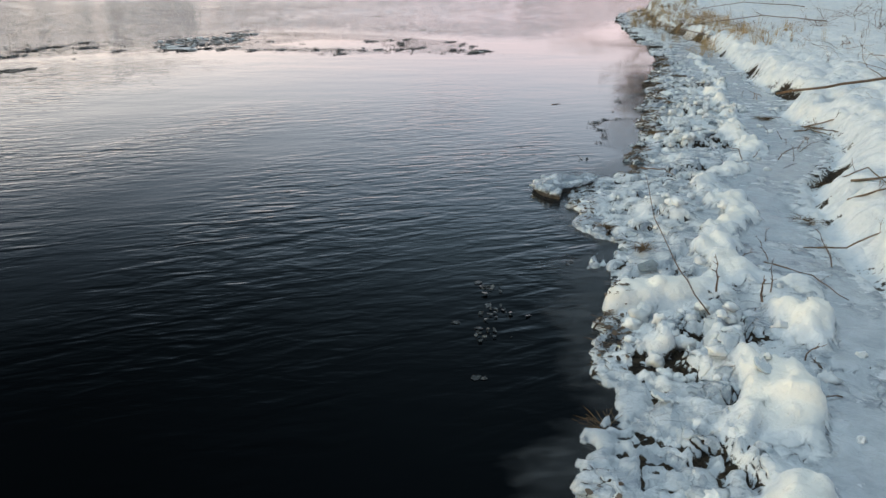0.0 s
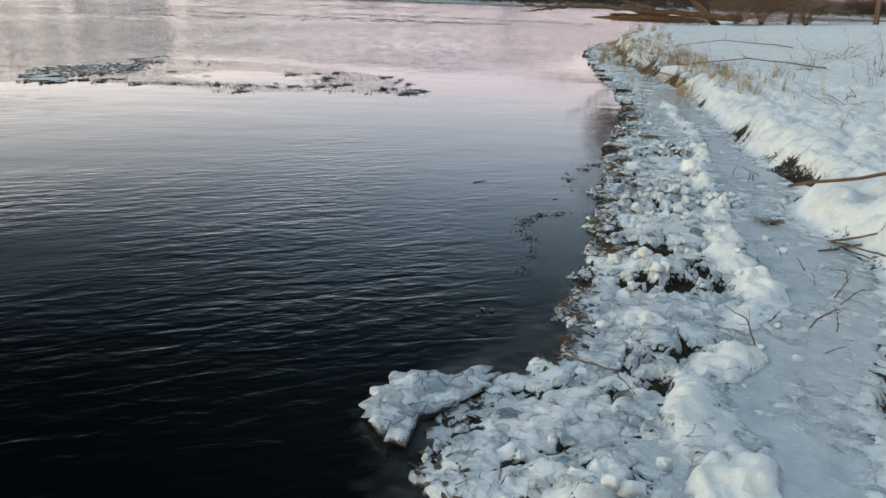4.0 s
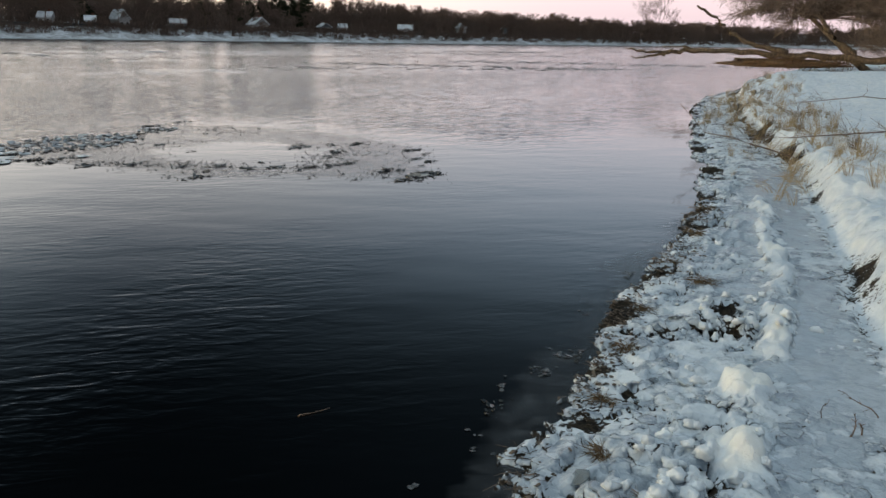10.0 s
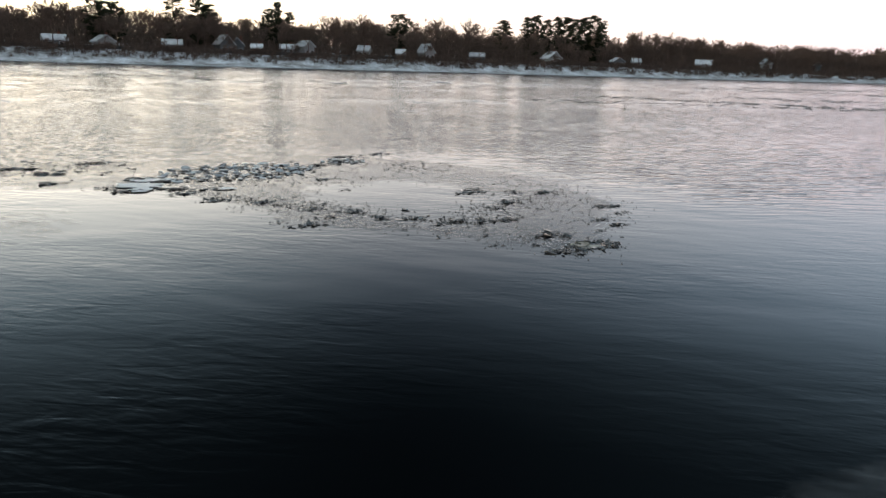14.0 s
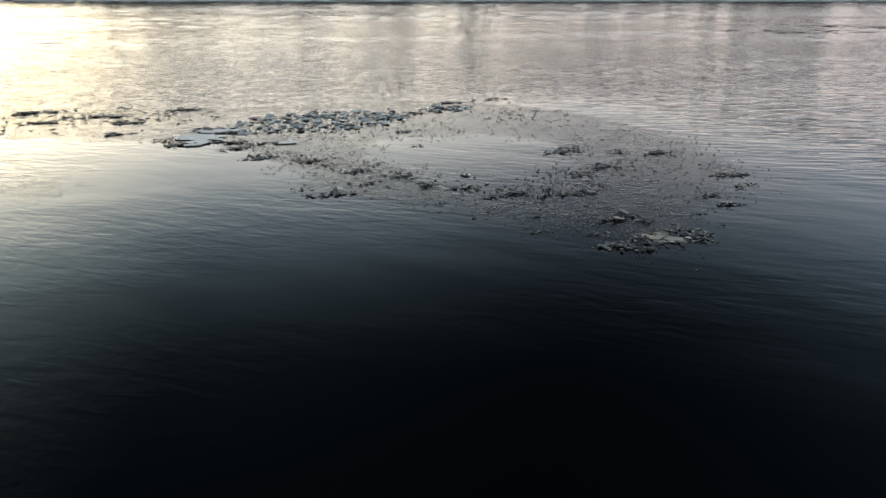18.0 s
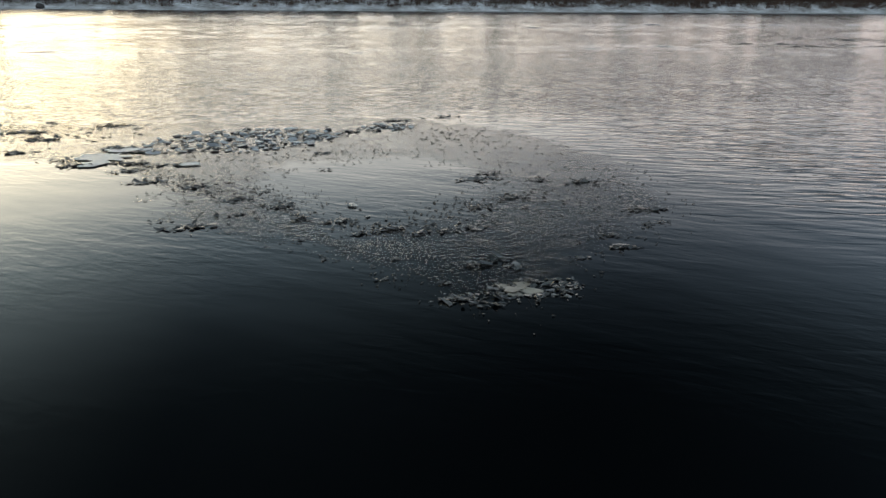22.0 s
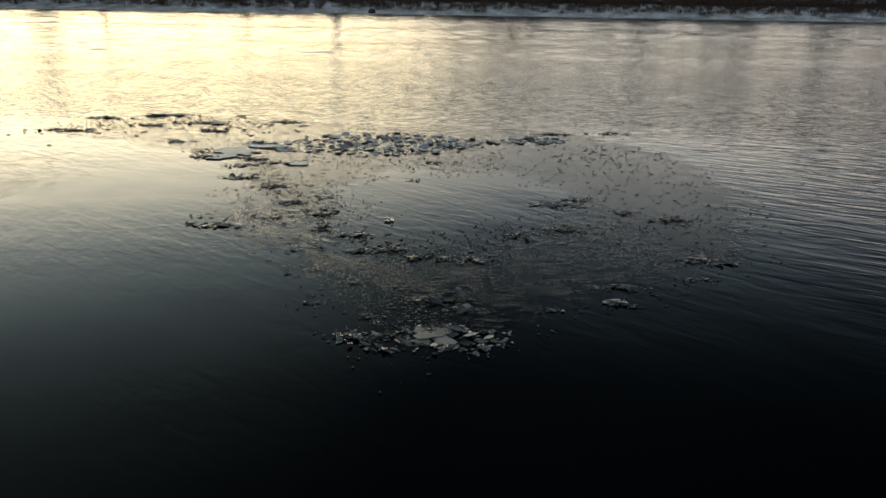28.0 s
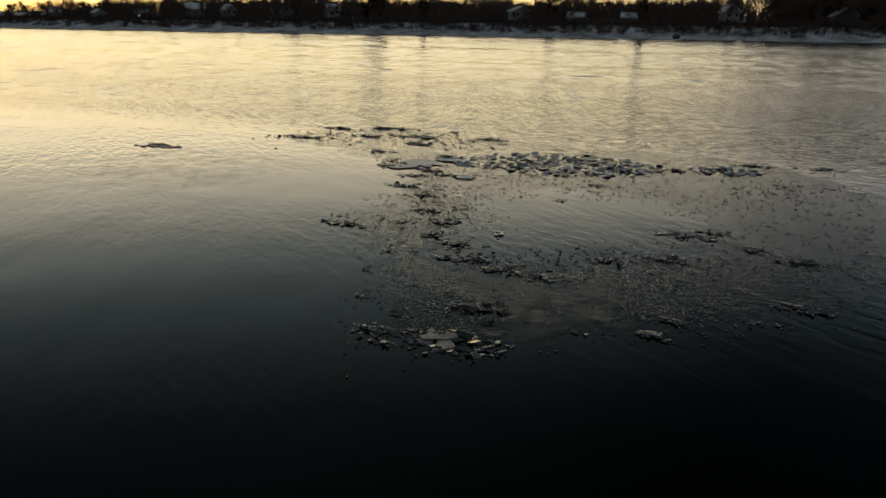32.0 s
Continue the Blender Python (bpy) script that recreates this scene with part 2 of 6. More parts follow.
    step = mathn(N, L, "MULTIPLY", mathn(N, L, "MULTIPLY", step, rng(N, L, ai.outputs["Fac"], -0.1, 0.35)), calm)
    hgt = mathn(N, L, "ADD", mathn(N, L, "MULTIPLY", n1, 0.9), mathn(N, L, "ADD", mathn(N, L, "MULTIPLY", n2, 0.5), mathn(N, L, "MULTIPLY", n3, 0.12)))
    hgt = mathn(N, L, "ADD", hgt, mathn(N, L, "SUBTRACT", step, mathn(N, L, "MULTIPLY", cut, 0.6)))
    bump(N, L, b, hgt, 0.016, 0.9)
    return m


def ice_material(name, ca, cb, rough, trans):
    m, nt, b, N, L = material(name)
    v = coords(N, L)
    oi = N("ShaderNodeObjectInfo")
    f = mathn(N, L, "ADD", mathn(N, L, "MULTIPLY", tex(N, L, v, 9, 4), 0.8), mathn(N, L, "MULTIPLY", oi.outputs["Random"], 0.35))
    L(blend(N, L, rng(N, L, f, 0.35, 0.8), ca, cb), b.inputs["Base Color"])
    b.inputs["Roughness"].default_value = rough
    b.inputs["IOR"].default_value = 1.31
    b.inputs["Transmission Weight"].default_value = trans
    bump(N, L, b, tex(N, L, v, 4, 4), 0.0022, 0.8)
    return m


def thin_ice_material(name, ca, cb, cover, relief=0.0, rough=0.14):
    """A skin of new ice on the river: dark, wrinkled, duller than open water, thinning out at its rim."""
    m, nt, b, N, L = material(name)
    v = coords(N, L, (1, 1.8, 1), 35)
    n = tex(N, L, v, 7, 5, 0.62, 0.6)
    L(blend(N, L, rng(N, L, n, 0.5, 0.72), ca, cb), b.inputs["Base Color"])
    b.inputs["Roughness"].default_value = rough
    b.inputs["IOR"].default_value = 1.31
    at = N("ShaderNodeAttribute")
    at.attribute_name = "cover"
    f = mathn(N, L, "ADD", at.outputs["Fac"], mathn(N, L, "MULTIPLY", mathn(N, L, "SUBTRACT", tex(N, L, v, 3.0, 5, 0.6), 0.5), 1.6))
    L(rng(N, L, f, 0.35, 0.85, 0.0, cover), b.inputs["Alpha"])
    if relief:
        w = coords(N, L, (1.7, 0.55, 1), 8)
        h = mathn(N, L, "ADD", tex(N, L, w, 9, 4, 0.6, 0.7), mathn(N, L, "MULTIPLY", tex(N, L, w, 24, 3, 0.6, 0.5), 0.4))
        bump(N, L, b, h, relief)
    return m


WATER = water_material()
GROUND = ground_material()
THIN_ICE = thin_ice_material("thin_ice", (0.012, 0.013, 0.014), (0.060, 0.058, 0.055), 0.36, 0.0055, 0.14)
SHORE_ICE = thin_ice_material("clear_shore_ice", (0.060, 0.066, 0.072), (0.16, 0.17, 0.18), 0.46, 0.003)
ICE_WHITE = ice_material("frosted_ice", (0.76, 0.79, 0.81), (0.46, 0.52, 0.57), 0.42, 0.0)
ICE_PALE = ice_material("pale_floe_ice", (0.62, 0.64, 0.66), (0.30, 0.34, 0.38), 0.35, 0.0)
ICE_CLEAR = ice_material("clear_ice", (0.50, 0.55, 0.58), (0.30, 0.35, 0.38), 0.12, 0.75)
ICE_GREY = ice_material("grey_ice", (0.42, 0.46, 0.50), (0.13, 0.15, 0.17), 0.3, 0.0)
# dark colour holds both dirt and the back-lit look of the grains
ICE_DARK = island("backlit_slush_grains", (0.016, 0.015, 0.014), (0.085, 0.079, 0.072), 0.4, 0.3)
ICE_CRUST = island("wet_crust_ice", (0.016, 0.017, 0.018), (0.15, 0.155, 0.16), 0.22, 0.5)
ICE_WET = ice_material("wet_grey_ice", (0.10, 0.108, 0.112), (0.028, 0.032, 0.034), 0.2, 0.0)
ICE_CLOUDY = ice_material("cloudy_ice", (0.36, 0.34, 0.30), (0.16, 0.155, 0.14), 0.35, 0.0)
ICE_GLASS = ice_material("glassy_ice", (0.20, 0.215, 0.22), (0.07, 0.076, 0.08), 0.06, 0.5)
LITTER = island("edge_litter", (0.018, 0.013, 0.010), (0.20, 0.155, 0.12), 0.9)
SNOW_LUMP = simple("packed_snow", (0.78, 0.79, 0.79), (0.60, 0.65, 0.70), 0.5, 1.2, 0.003, 3, 0.10)
STRAW = island("dead_grass", (0.050, 0.030, 0.015), (0.20, 0.130, 0.060), 0.85)
REED = island("pale_dry_grass", (0.22, 0.15, 0.07), (0.50, 0.38, 0.22), 0.85)
BARK = simple("grey_brown_bark", (0.080, 0.058, 0.041), (0.24, 0.175, 0.12), 0.9, 14, 0.012, 45, 0.0, 0.3, (1, 1, 0.25))
WET_WOOD = simple("wet_brown_wood", (0.075, 0.038, 0.018), (0.20, 0.115, 0.055), 0.6, 12, 0.006, 50)
CROWN_TWIG = simple("fine_twigs", (0.16, 0.115, 0.088), (0.34, 0.25, 0.19), 0.85, 10)
TWIG = simple("twig_bark", (0.075, 0.050, 0.038), (0.20, 0.135, 0.095), 0.85, 10)
FAR_TWIG = island("far_bare_wood", (0.060, 0.044, 0.037), (0.24, 0.172, 0.138), 0.95, 0.1)
NEEDLE = island("pine_needles", (0.012, 0.017, 0.009), (0.050, 0.058, 0.027), 0.9, 0.2)
STONE_DARK = simple("dark_stone", (0.030, 0.030, 0.032), (0.085, 0.083, 0.080), 0.85, 0.8, 0.05, 3)
FAR_SNOW = simple("bank_snow", (0.76, 0.79, 0.84), (0.10, 0.085, 0.07), 0.7, 0.16, 0.1, 2.0)
ROOF_SNOW = simple("roof_snow", (0.70, 0.72, 0.75), (0.30, 0.32, 0.34), 0.6, 0.5)
# wall colours are darkened to hold the shade on the house fronts
WALL_WHITE = simple("white_clapboard", (0.36, 0.355, 0.35), (0.24, 0.24, 0.235), 0.7, 1.0, 0.0, 40, 0.0)
WALL_GREY = simple("grey_clapboard", (0.15, 0.16, 0.17), (0.11, 0.12, 0.125), 0.7, 1.0)
WALL_TAN = simple("tan_clapboard", (0.20, 0.16, 0.12), (0.15, 0.12, 0.09), 0.7, 1.0)
TRIM = simple("white_trim", (0.70, 0.70, 0.68), (0.60, 0.60, 0.59), 0.6, 2.0)
BRICK = simple("red_brick", (0.22, 0.085, 0.055), (0.15, 0.06, 0.045), 0.85, 3.0)
PANE, _nt, _b, _N, _L = material("window_glass")
_b.inputs["Base Color"].default_value = (0.02, 0.023, 0.028, 1)
_b.inputs["Roughness"].default_value = 0.06
LIT, _nt, _b, _N, _L = material("lit_lamp")
_b.inputs["Emission Color"].default_value = (1.0, 0.92, 0.78, 1)
_b.inputs["Emission Strength"].default_value = 6.0


# ---- building helpers ----
class Shape:
    """Points and faces gathered for one mesh."""

    def __init__(self):
        self.v, self.f = [], []

    def tube(self, pts, radii, sides=5, cap=True):
        base = len(self.v)
        n = len(pts)
        pts = [Vector(p) for p in pts]
        for i, p in enumerate(pts):
            d = (pts[min(i + 1, n - 1)] - pts[max(i - 1, 0)])
            d = d.normalized() if d.length > 1e-9 else Vector((0, 0, 1))
            a = d.orthogonal().normalized()
            c = d.cross(a)
            for k in range(sides):
                t = 2 * math.pi * k / sides
                self.v.append(tuple(p + (a * math.cos(t) + c * math.sin(t)) * radii[i]))
        for i in range(n - 1):
            for k in range(sides):
                q = base + i * sides
                self.f.append((q + k, q + (k + 1) % sides, q + sides + (k + 1) % sides, q + sides + k))
        if cap:
            self.f.append(tuple(base + k for k in reversed(range(sides))))
            self.f.append(tuple(base + (n - 1) * sides + k for k in range(sides)))

    def blob(self, centre, size, seed, rings=5, segs=8, rough=0.25, flat=0.0):
        """An uneven lump; flat cuts its underside."""
        base = len(self.v)
        c = Vector(centre)
        off = Vector((seed * 3.1, seed * 1.7, seed * 2.3))
        for i in range(rings + 1):
            th = math.pi * i / rings
            for k in range(segs):
                ph = 2 * math.pi * (k + 0.5 * (i % 2)) / segs
                d = Vector((math.sin(th) * math.cos(ph), math.sin(th) * math.sin(ph), math.cos(th)))
                r = 1 + rough * (noise.noise(d * 1.6 + off) + 0.5 * noise.noise(d * 4 + off))
                z = max(d.z * r, -1 + flat)
                self.v.append((c.x + d.x * r * size[0], c.y + d.y * r * size[1], c.z + z * size[2]))
        for i in range(rings):
            for k in range(segs):
                a, b2 = base + i * segs + k, base + i * segs + (k + 1) % segs
                self.f.append((a, a + segs, b2 + segs, b2))

    def plate(self, centre, r, thick, rnd, sides=7, stretch=1.0, turn=None, tilt=(0, 0), ragged=0.35, lip=0.06):
        """A broken flat piece with a bevelled rim."""
        base = len(self.v)
        c = Vector(centre)
        turn = rnd.uniform(0, 6.28) if turn is None else turn
        e = Euler((tilt[0], tilt[1], turn))
        ring = []
        for k in range(sides):
            t = 2 * math.pi * (k + rnd.uniform(-0.3, 0.3)) / sides
            q = r * (1 + rnd.uniform(-ragged, ragged))
            ring.append((math.cos(t) * q * stretch, math.sin(t) * q))
        for z, s in ((-thick * 0.5, 0.96), (thick * 0.25, 1.0), (thick * 0.5, 1 - lip)):
            for x, y in ring:
                p = Vector((x * s, y * s, z + rnd.uniform(-0.1, 0.1) * thick))
                p.rotate(e)
                self.v.append(tuple(c + p))
        for j in range(2):
            for k in range(sides):
                a, b2 = base + j * sides + k, base + j * sides + (k + 1) % sides
                self.f.append((a, b2, b2 + sides, a + sides))
        self.f.append(tuple(base + 2 * sides + k for k in range(sides)))
        self.f.append(tuple(base + k for k in reversed(range(sides))))

    def box(self, lo, hi, m=None):
        base = len(self.v)
        for x in (lo[0], hi[0]):
            for y in (lo[1], hi[1]):
                for z in (lo[2], hi[2]):
                    p = Vector((x, y, z))
                    self.v.append(tuple(m @ p if m else p))
        for q in ((0, 1, 3, 2), (4, 6, 7, 5), (0, 4, 5, 1), (2, 3, 7, 6), (0, 2, 6, 4), (1, 5, 7, 3)):
            self.f.append(tuple(base + i for i in q))

    def mesh(self, name, mat, smooth=False):
        me = bpy.data.meshes.new(name)
        me.from_pydata(self.v, [], self.f)
        me.materials.append(mat)
        if smooth:
            me.polygons.foreach_set("use_smooth", [True] * len(me.polygons))
        me.update()
        return me


def put(name, shape, mat=None, smooth=False, parent=None, label=""):
    """One mesh object out of a gathered shape, under a thing if there is one."""
    me = shape.mesh(name, mat, smooth) if isinstance(shape, Shape) else shape
    ob = new(name, me)
    if parent is not None:
        ob.parent = parent
    if label:
        ob["label"] = label
    return ob


def table(rows, y):
    """Value of a polyline, as rows of (y, x), at y."""
    if y <= rows[0][0]:
        return rows[0][1]
    for (a, p), (b, q) in zip(rows, rows[1:]):
        if y <= b:
            t = (y - a) / (b - a)
            return p + (q - p) * t
    return rows[-1][1]


def sstep(a, b, v):
    t = min(1.0, max(0.0, (v - a) / (b - a)))
    return t * t * (3 - 2 * t)


def nz(x, y, s, k=0.0):
    return noise.noise((x * s, y * s, k))


# ---- the near bank ----
EDGE = [(-6, 2.5), (0, 2.2), (3.1, 1.93), (3.7, 1.78), (4.4, 1.60), (4.87, 1.47), (5.1, 1.44), (5.28, 1.46), (5.38, 1.30), (5.54, 1.12), (5.8, 1.07), (5.97, 0.99), (6.1, 0.92), (6.3, 0.90), (6.5, 0.98),
        (6.7, 1.12), (7.0, 1.14), (7.7, 1.03), (8.5, 0.93), (9.5, 0.68), (10.4, 0.62), (11.4, 0.42), (12.3, 0.20), (13.3, 0.00), (13.6, 0.02), (15.5, -0.25), (18, -0.85), (20.5, -1.75), (24, -2.8),
        (28, -3.95), (33, -5.0), (40, -5.4), (50, -4.5), (65, 2), (90, 25), (140, 90), (260, 260), (500, 600)]
TOE = [(-6, 3.8), (0, 3.6), (3, 3.4), (4.5, 3.05), (5, 2.8), (6, 2.50), (7.5, 2.62), (8.3, 2.66), (9.2, 2.45), (9.9, 2.1), (11, 2.2), (12, 1.88), (14, 1.34),
       (18.3, 0.36), (21, -0.6), (25, -1.9), (28, -2.8), (33, -4.0), (40, -4.4), (50, -3.3), (65, 3.4), (90, 27), (140, 93), (260, 265), (500, 606)]
SPIT = [((0.92, 8.45), (1.2, 8.5), 0.10), ((1.10, 7.85), (1.4, 7.9), 0.08), ((0.78, 8.95), (1.2, 9.0), 0.10)]
# low ridges of wind-packed snow along the shelf: half width, height, line
RIDGES = [(0.15, 0.10, [(2.6, 2.4), (2.5, 3.0), (2.4, 3.55), (2.35, 4.0), (2.43, 4.35), (2.37, 4.8), (2.1, 5.05)]), (0.13, 0.09, [(2.1, 5.05), (1.98, 5.2), (2.05, 6.0), (1.90, 6.5)]),
          (0.12, 0.09, [(1.72, 4.45), (1.95, 4.6), (2.2, 4.95)]), (0.14, 0.08, [(1.92, 6.1), (1.8, 6.5), (1.78, 6.9), (1.90, 7.4), (2.0, 8.1), (1.77, 8.5)]),
          (0.12, 0.08, [(1.77, 8.5), (1.55, 9.9), (1.28, 11.2)]), (0.12, 0.08, [(1.3, 11.7), (1.1, 13.0), (0.8, 14.0), (0.55, 15.0), (0.3, 16.0)])]


# where the shelf is heaped with small knobs: middle and half widths
KNOBS = [((1.32, 9.95), (0.42, 0.75)), ((2.05, 4.12), (0.36, 0.36)), ((1.68, 5.95), (0.24, 0.30)), ((1.42, 8.3), (0.30, 0.55)), ((1.0, 12.2), (0.3, 0.6))]


def edge_at(y):
    x = table(EDGE, y)
    k = 0.4 if y < 9 else 1.0
    j = 0.10 * k * nz(0, y, 1.1, 3.3) + 0.07 * k * nz(0, y, 3.4, 8.1) + 0.035 * nz(0, y, 10.0, 5.5)
    return x + j * min(1.0, 2.2 - 0.02 * y if y > 60 else 1.0)


def cell(x, y, sx, sy, k):
    """Broken plates: distance to the middle of a plate, to its rim, and its own chance numbers with the offset from its middle."""
    d, p = noise.voronoi((x * sx, y * sy, k))
    c = p[0]
    return d[0], d[1] - d[0], noise.cell((c.x * 91.7, c.y * 57.3, k)), noise.cell((c.x * 37.1, c.y * 83.9, k + 5)), x * sx - c.x, y * sy - c.y


def ground_at(x, y):
    """Height of the bank, with how icy it is there and how dark with earth and crevice shade."""
    e = edge_at(y)
    toe = table(TOE, y) + 0.10 * nz(1.5, y, 0.9, 2.0) + 0.05 * nz(2.5, y, 3.5, 2.0)
    wx, wy = x + 0.06 * nz(x, y, 3.0, 41.0), y + 0.06 * nz(x, y, 3.0, 42.0)
    d0, gap, c1, c2, ox, oy = cell(wx, wy, 4.6, 3.8, 0.3)
    e0, egap, g1, g2, px0, py0 = cell(wx, wy, 12.0, 10.5, 2.3)
    u = x - e
    for (ax, ay), (bx, by), w in SPIT:
        if abs(y - (ay + by) / 2) < 0.8 and x < bx + 0.4:
            t = min(1.0, max(0.0, ((x - ax) * (bx - ax) + (y - ay) * (by - ay)) / ((bx - ax) ** 2 + (by - ay) ** 2)))
            d = math.hypot(x - ax - t * (bx - ax), y - ay - t * (by - ay))
            u = max(u, w * (0.75 + 0.5 * t) * (1 + 0.7 * nz(x, y, 7, 1.0)) - d)
    u += 0.05 * c1 + 0.045 * g1 - 0.045 + 0.03 * nz(x, y, 22.0, 44.0)          # the rim breaks along the plates
    if u < -0.05:
        return -0.03 - 0.5 * min(1.2, -u), 0.0, 0.9
    h = -0.03 + 0.055 * sstep(-0.03, 0.012, u) + 0.045 * sstep(0.0, 0.5, u)
    shelf = 1 - sstep(toe - 0.25, toe + 0.05, x)
    w = u / max(0.3, toe - e)
    level = sstep(toe - 0.95, toe - 0.62, x + 0.10 * nz(x, y, 1.2, 50.0))         # the smooth icy path under the bank
    rough = sstep(0.0, 0.05, u) * (1 - 0.88 * level) * shelf
    pop = 0.22 * sstep(0.30, 0.55, w + 0.30 * nz(x, y, 0.9, 52.0)) * sstep(-0.2, 0.2, nz(x, y, 1.1, 53.0))
    for (kx, ky), (rx_, ry_) in KNOBS:
        if abs(y - ky) < 1.3 * ry_:
            pop = max(pop, 1 - sstep(0.55, 1.15, math.hypot((x - kx) / rx_, (y - ky) / ry_) + 0.35 * nz(x, y, 2.5, 54.0)))
    plates = 0.016 * c1 + 0.012 * (c2 * ox + c1 * oy) + 0.006 * g1 + 0.007 * (g2 * px0 + g1 * py0)
    f0 = cell(wx, wy, 7.6, 6.8, 4.1)[0]
    dome = 0.040 * math.sqrt(max(0.0, 1 - (f0 / 0.62) ** 2)) + 0.026 * math.sqrt(max(0.0, 1 - (e0 / 0.55) ** 2)) * (0.5 + 0.6 * abs(g2)) + 0.02 * c1
    grain = 0.016 * nz(x, y, 2.6, 4.0) + 0.010 * nz(x, y, 6.5, 4.5) + 0.004 * nz(x, y, 15.0, 4.0) + 0.003 * nz(x, y, 30.0, 4.0)
    h += rough * (0.35 + 0.65 * sstep(0.05, 0.35, u)) * (plates * (1 - 0.8 * pop) + dome * pop + grain)
    # crevices between the plates, open pockets, and gaps between the billows, sunk here and darkened below
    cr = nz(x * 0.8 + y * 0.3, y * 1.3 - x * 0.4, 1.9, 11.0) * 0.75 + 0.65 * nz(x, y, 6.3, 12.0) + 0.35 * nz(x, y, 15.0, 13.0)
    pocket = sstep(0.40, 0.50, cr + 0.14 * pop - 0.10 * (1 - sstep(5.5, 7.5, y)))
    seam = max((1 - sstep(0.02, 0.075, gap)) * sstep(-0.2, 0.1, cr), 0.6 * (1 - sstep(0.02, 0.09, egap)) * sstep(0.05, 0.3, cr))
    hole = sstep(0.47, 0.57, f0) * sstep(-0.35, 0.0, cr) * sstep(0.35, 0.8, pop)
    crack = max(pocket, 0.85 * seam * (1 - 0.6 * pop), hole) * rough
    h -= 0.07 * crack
    if u > 0.08:
        h = max(h, 0.012 + 0.01 * nz(x, y, 20.0, 3.0))
    pil = 0.0
    if 2.0 < y < 17:
        for pr, ph, line in RIDGES:
            if line[0][1] - 0.3 < y < line[-1][1] + 0.3:
                d = 9.0
                for (ax, ay), (bx, by) in zip(line, line[1:]):
                    t = min(1.0, max(0.0, ((wx - ax) * (bx - ax) + (wy - ay) * (by - ay)) / ((bx - ax) ** 2 + (by - ay) ** 2)))
                    d = min(d, math.hypot(wx - ax - t * (bx - ax), wy - ay - t * (by - ay)))
                d = d / (pr * 0.85 * (1 + 0.35 * nz(x, y, 1.7, 66.0))) + 0.50 * nz(x, y, 3.6, 6.0) + 0.22 * nz(x, y, 9.0, 6.0)
                if d < 1:
                    pil = max(pil, 0.0, 0.70 * ph * (1 - max(0.0, d) ** 2) ** 0.6 * (0.65 + 0.9 * nz(x, y, 2.8, 67.0)))
    if pil > 0:
        k = min(1.0, pil * 25)
        h = h * (1 - k) + (max(h, 0.06) + pil * 0.8 + 0.7 * dome) * k
    ice = (0.64 + 0.63 * sstep(toe - 0.95, toe - 0.50, x) * shelf * (0.8 + 0.6 * nz(x, y, 0.9, 22.0)) + 0.5 * nz(x, y, 1.3, 21.0) + 0.3 * c2 + 0.2 * g2 - 0.35 * pop) * shelf
    ice *= 1 - min(1.0, pil * 14)
    ice -= min(0.6, pil * 14)
    late = sstep(6.5, 9.0, y)
    edgy = 1 - sstep(0.0, 0.14 + 0.10 * late + 0.14 * sstep(11.0, 12.5, y) + 0.12 * nz(x, y, 3, 9), u)
    tuft = nz(x, y, 1.7, 31.0) + 0.5 * nz(x, y, 5.0, 32.0) + 0.3 * nz(x, y, 14.0, 34.0)
    # bare earth and rim litter, plus shade painted into the crevices
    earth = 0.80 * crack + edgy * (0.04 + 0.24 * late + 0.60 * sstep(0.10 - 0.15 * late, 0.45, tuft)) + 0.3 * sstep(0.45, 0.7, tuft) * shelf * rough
    earth *= 1 - min(1.0, pil * 14)
    wet = 1 - sstep(0.5, 1.1, math.hypot((x - 1.0) / 0.17, (y - 6.34) / 0.24) + 0.5 * nz(x, y, 9.0, 56.0))
    if wet > 0 and u > 0:          # dark wet ice behind the slab
        h = h * (1 - wet) + (0.016 + 0.02 * max(0.0, nz(x, y, 14.0, 57.0))) * wet
        ice += 0.5 * wet
        earth += wet * (0.42 + 0.5 * nz(x, y, 11.0, 58.0))
    # the broken earth step and the snow above it
    v = x - toe
    if v > -0.25:
        up = sstep(-0.12, 0.26 + 0.14 * nz(x, y, 1.5, 14.0), v)
        rise = 0.17 + 0.10 * nz(0.7, y, 0.6, 3.0)
        far = max(0.0, v - 0.3)
        h += rise * up + 0.055 * min(far, 9.0) + 0.012 * max(0.0, far - 9.0)
        b0 = noise.voronoi((wx * 3.4, wy * 3.4, 5.0))[0][0]
        b1 = noise.voronoi((wx * 7.5, wy * 7.5, 6.0))[0][0]
        near = 1 - sstep(0.9, 4.0, v + 0.6 * nz(x, y, 0.9, 25.0))
        h += up * (0.05 * nz(x, y, 0.8, 15.0) + 0.022 * nz(x, y, 2.2, 16.0) + 0.020 * nz(x, y, 6.0, 16.0))
        h += up * near * (0.085 * math.sqrt(max(0.0, 1 - (b0 / 0.62) ** 2)) + 0.040 * math.sqrt(max(0.0, 1 - (b1 / 0.62) ** 2)))
        jag = 0.08 * nz(x, y, 2.2, 17.0) + 0.05 * nz(x, y, 5.0, 17.5)
        face = sstep(-0.10, -0.04, v + jag) * (1 - sstep(0.05, 0.13, v + jag))
        patch = sstep(-0.3, 0.2, nz(x, y, 1.6, 18.0) + 0.7 * nz(x, y, 4.5, 18.0))
        between = sstep(0.46, 0.58, b0) * near * sstep(-0.1, 0.3, nz(x, y, 1.0, 27.0) + 0.2)
        earth += face * (0.16 + 0.31 * patch) * (1 - 0.3 * sstep(13, 17, y)) + 0.3 * between
        h -= 0.06 * face
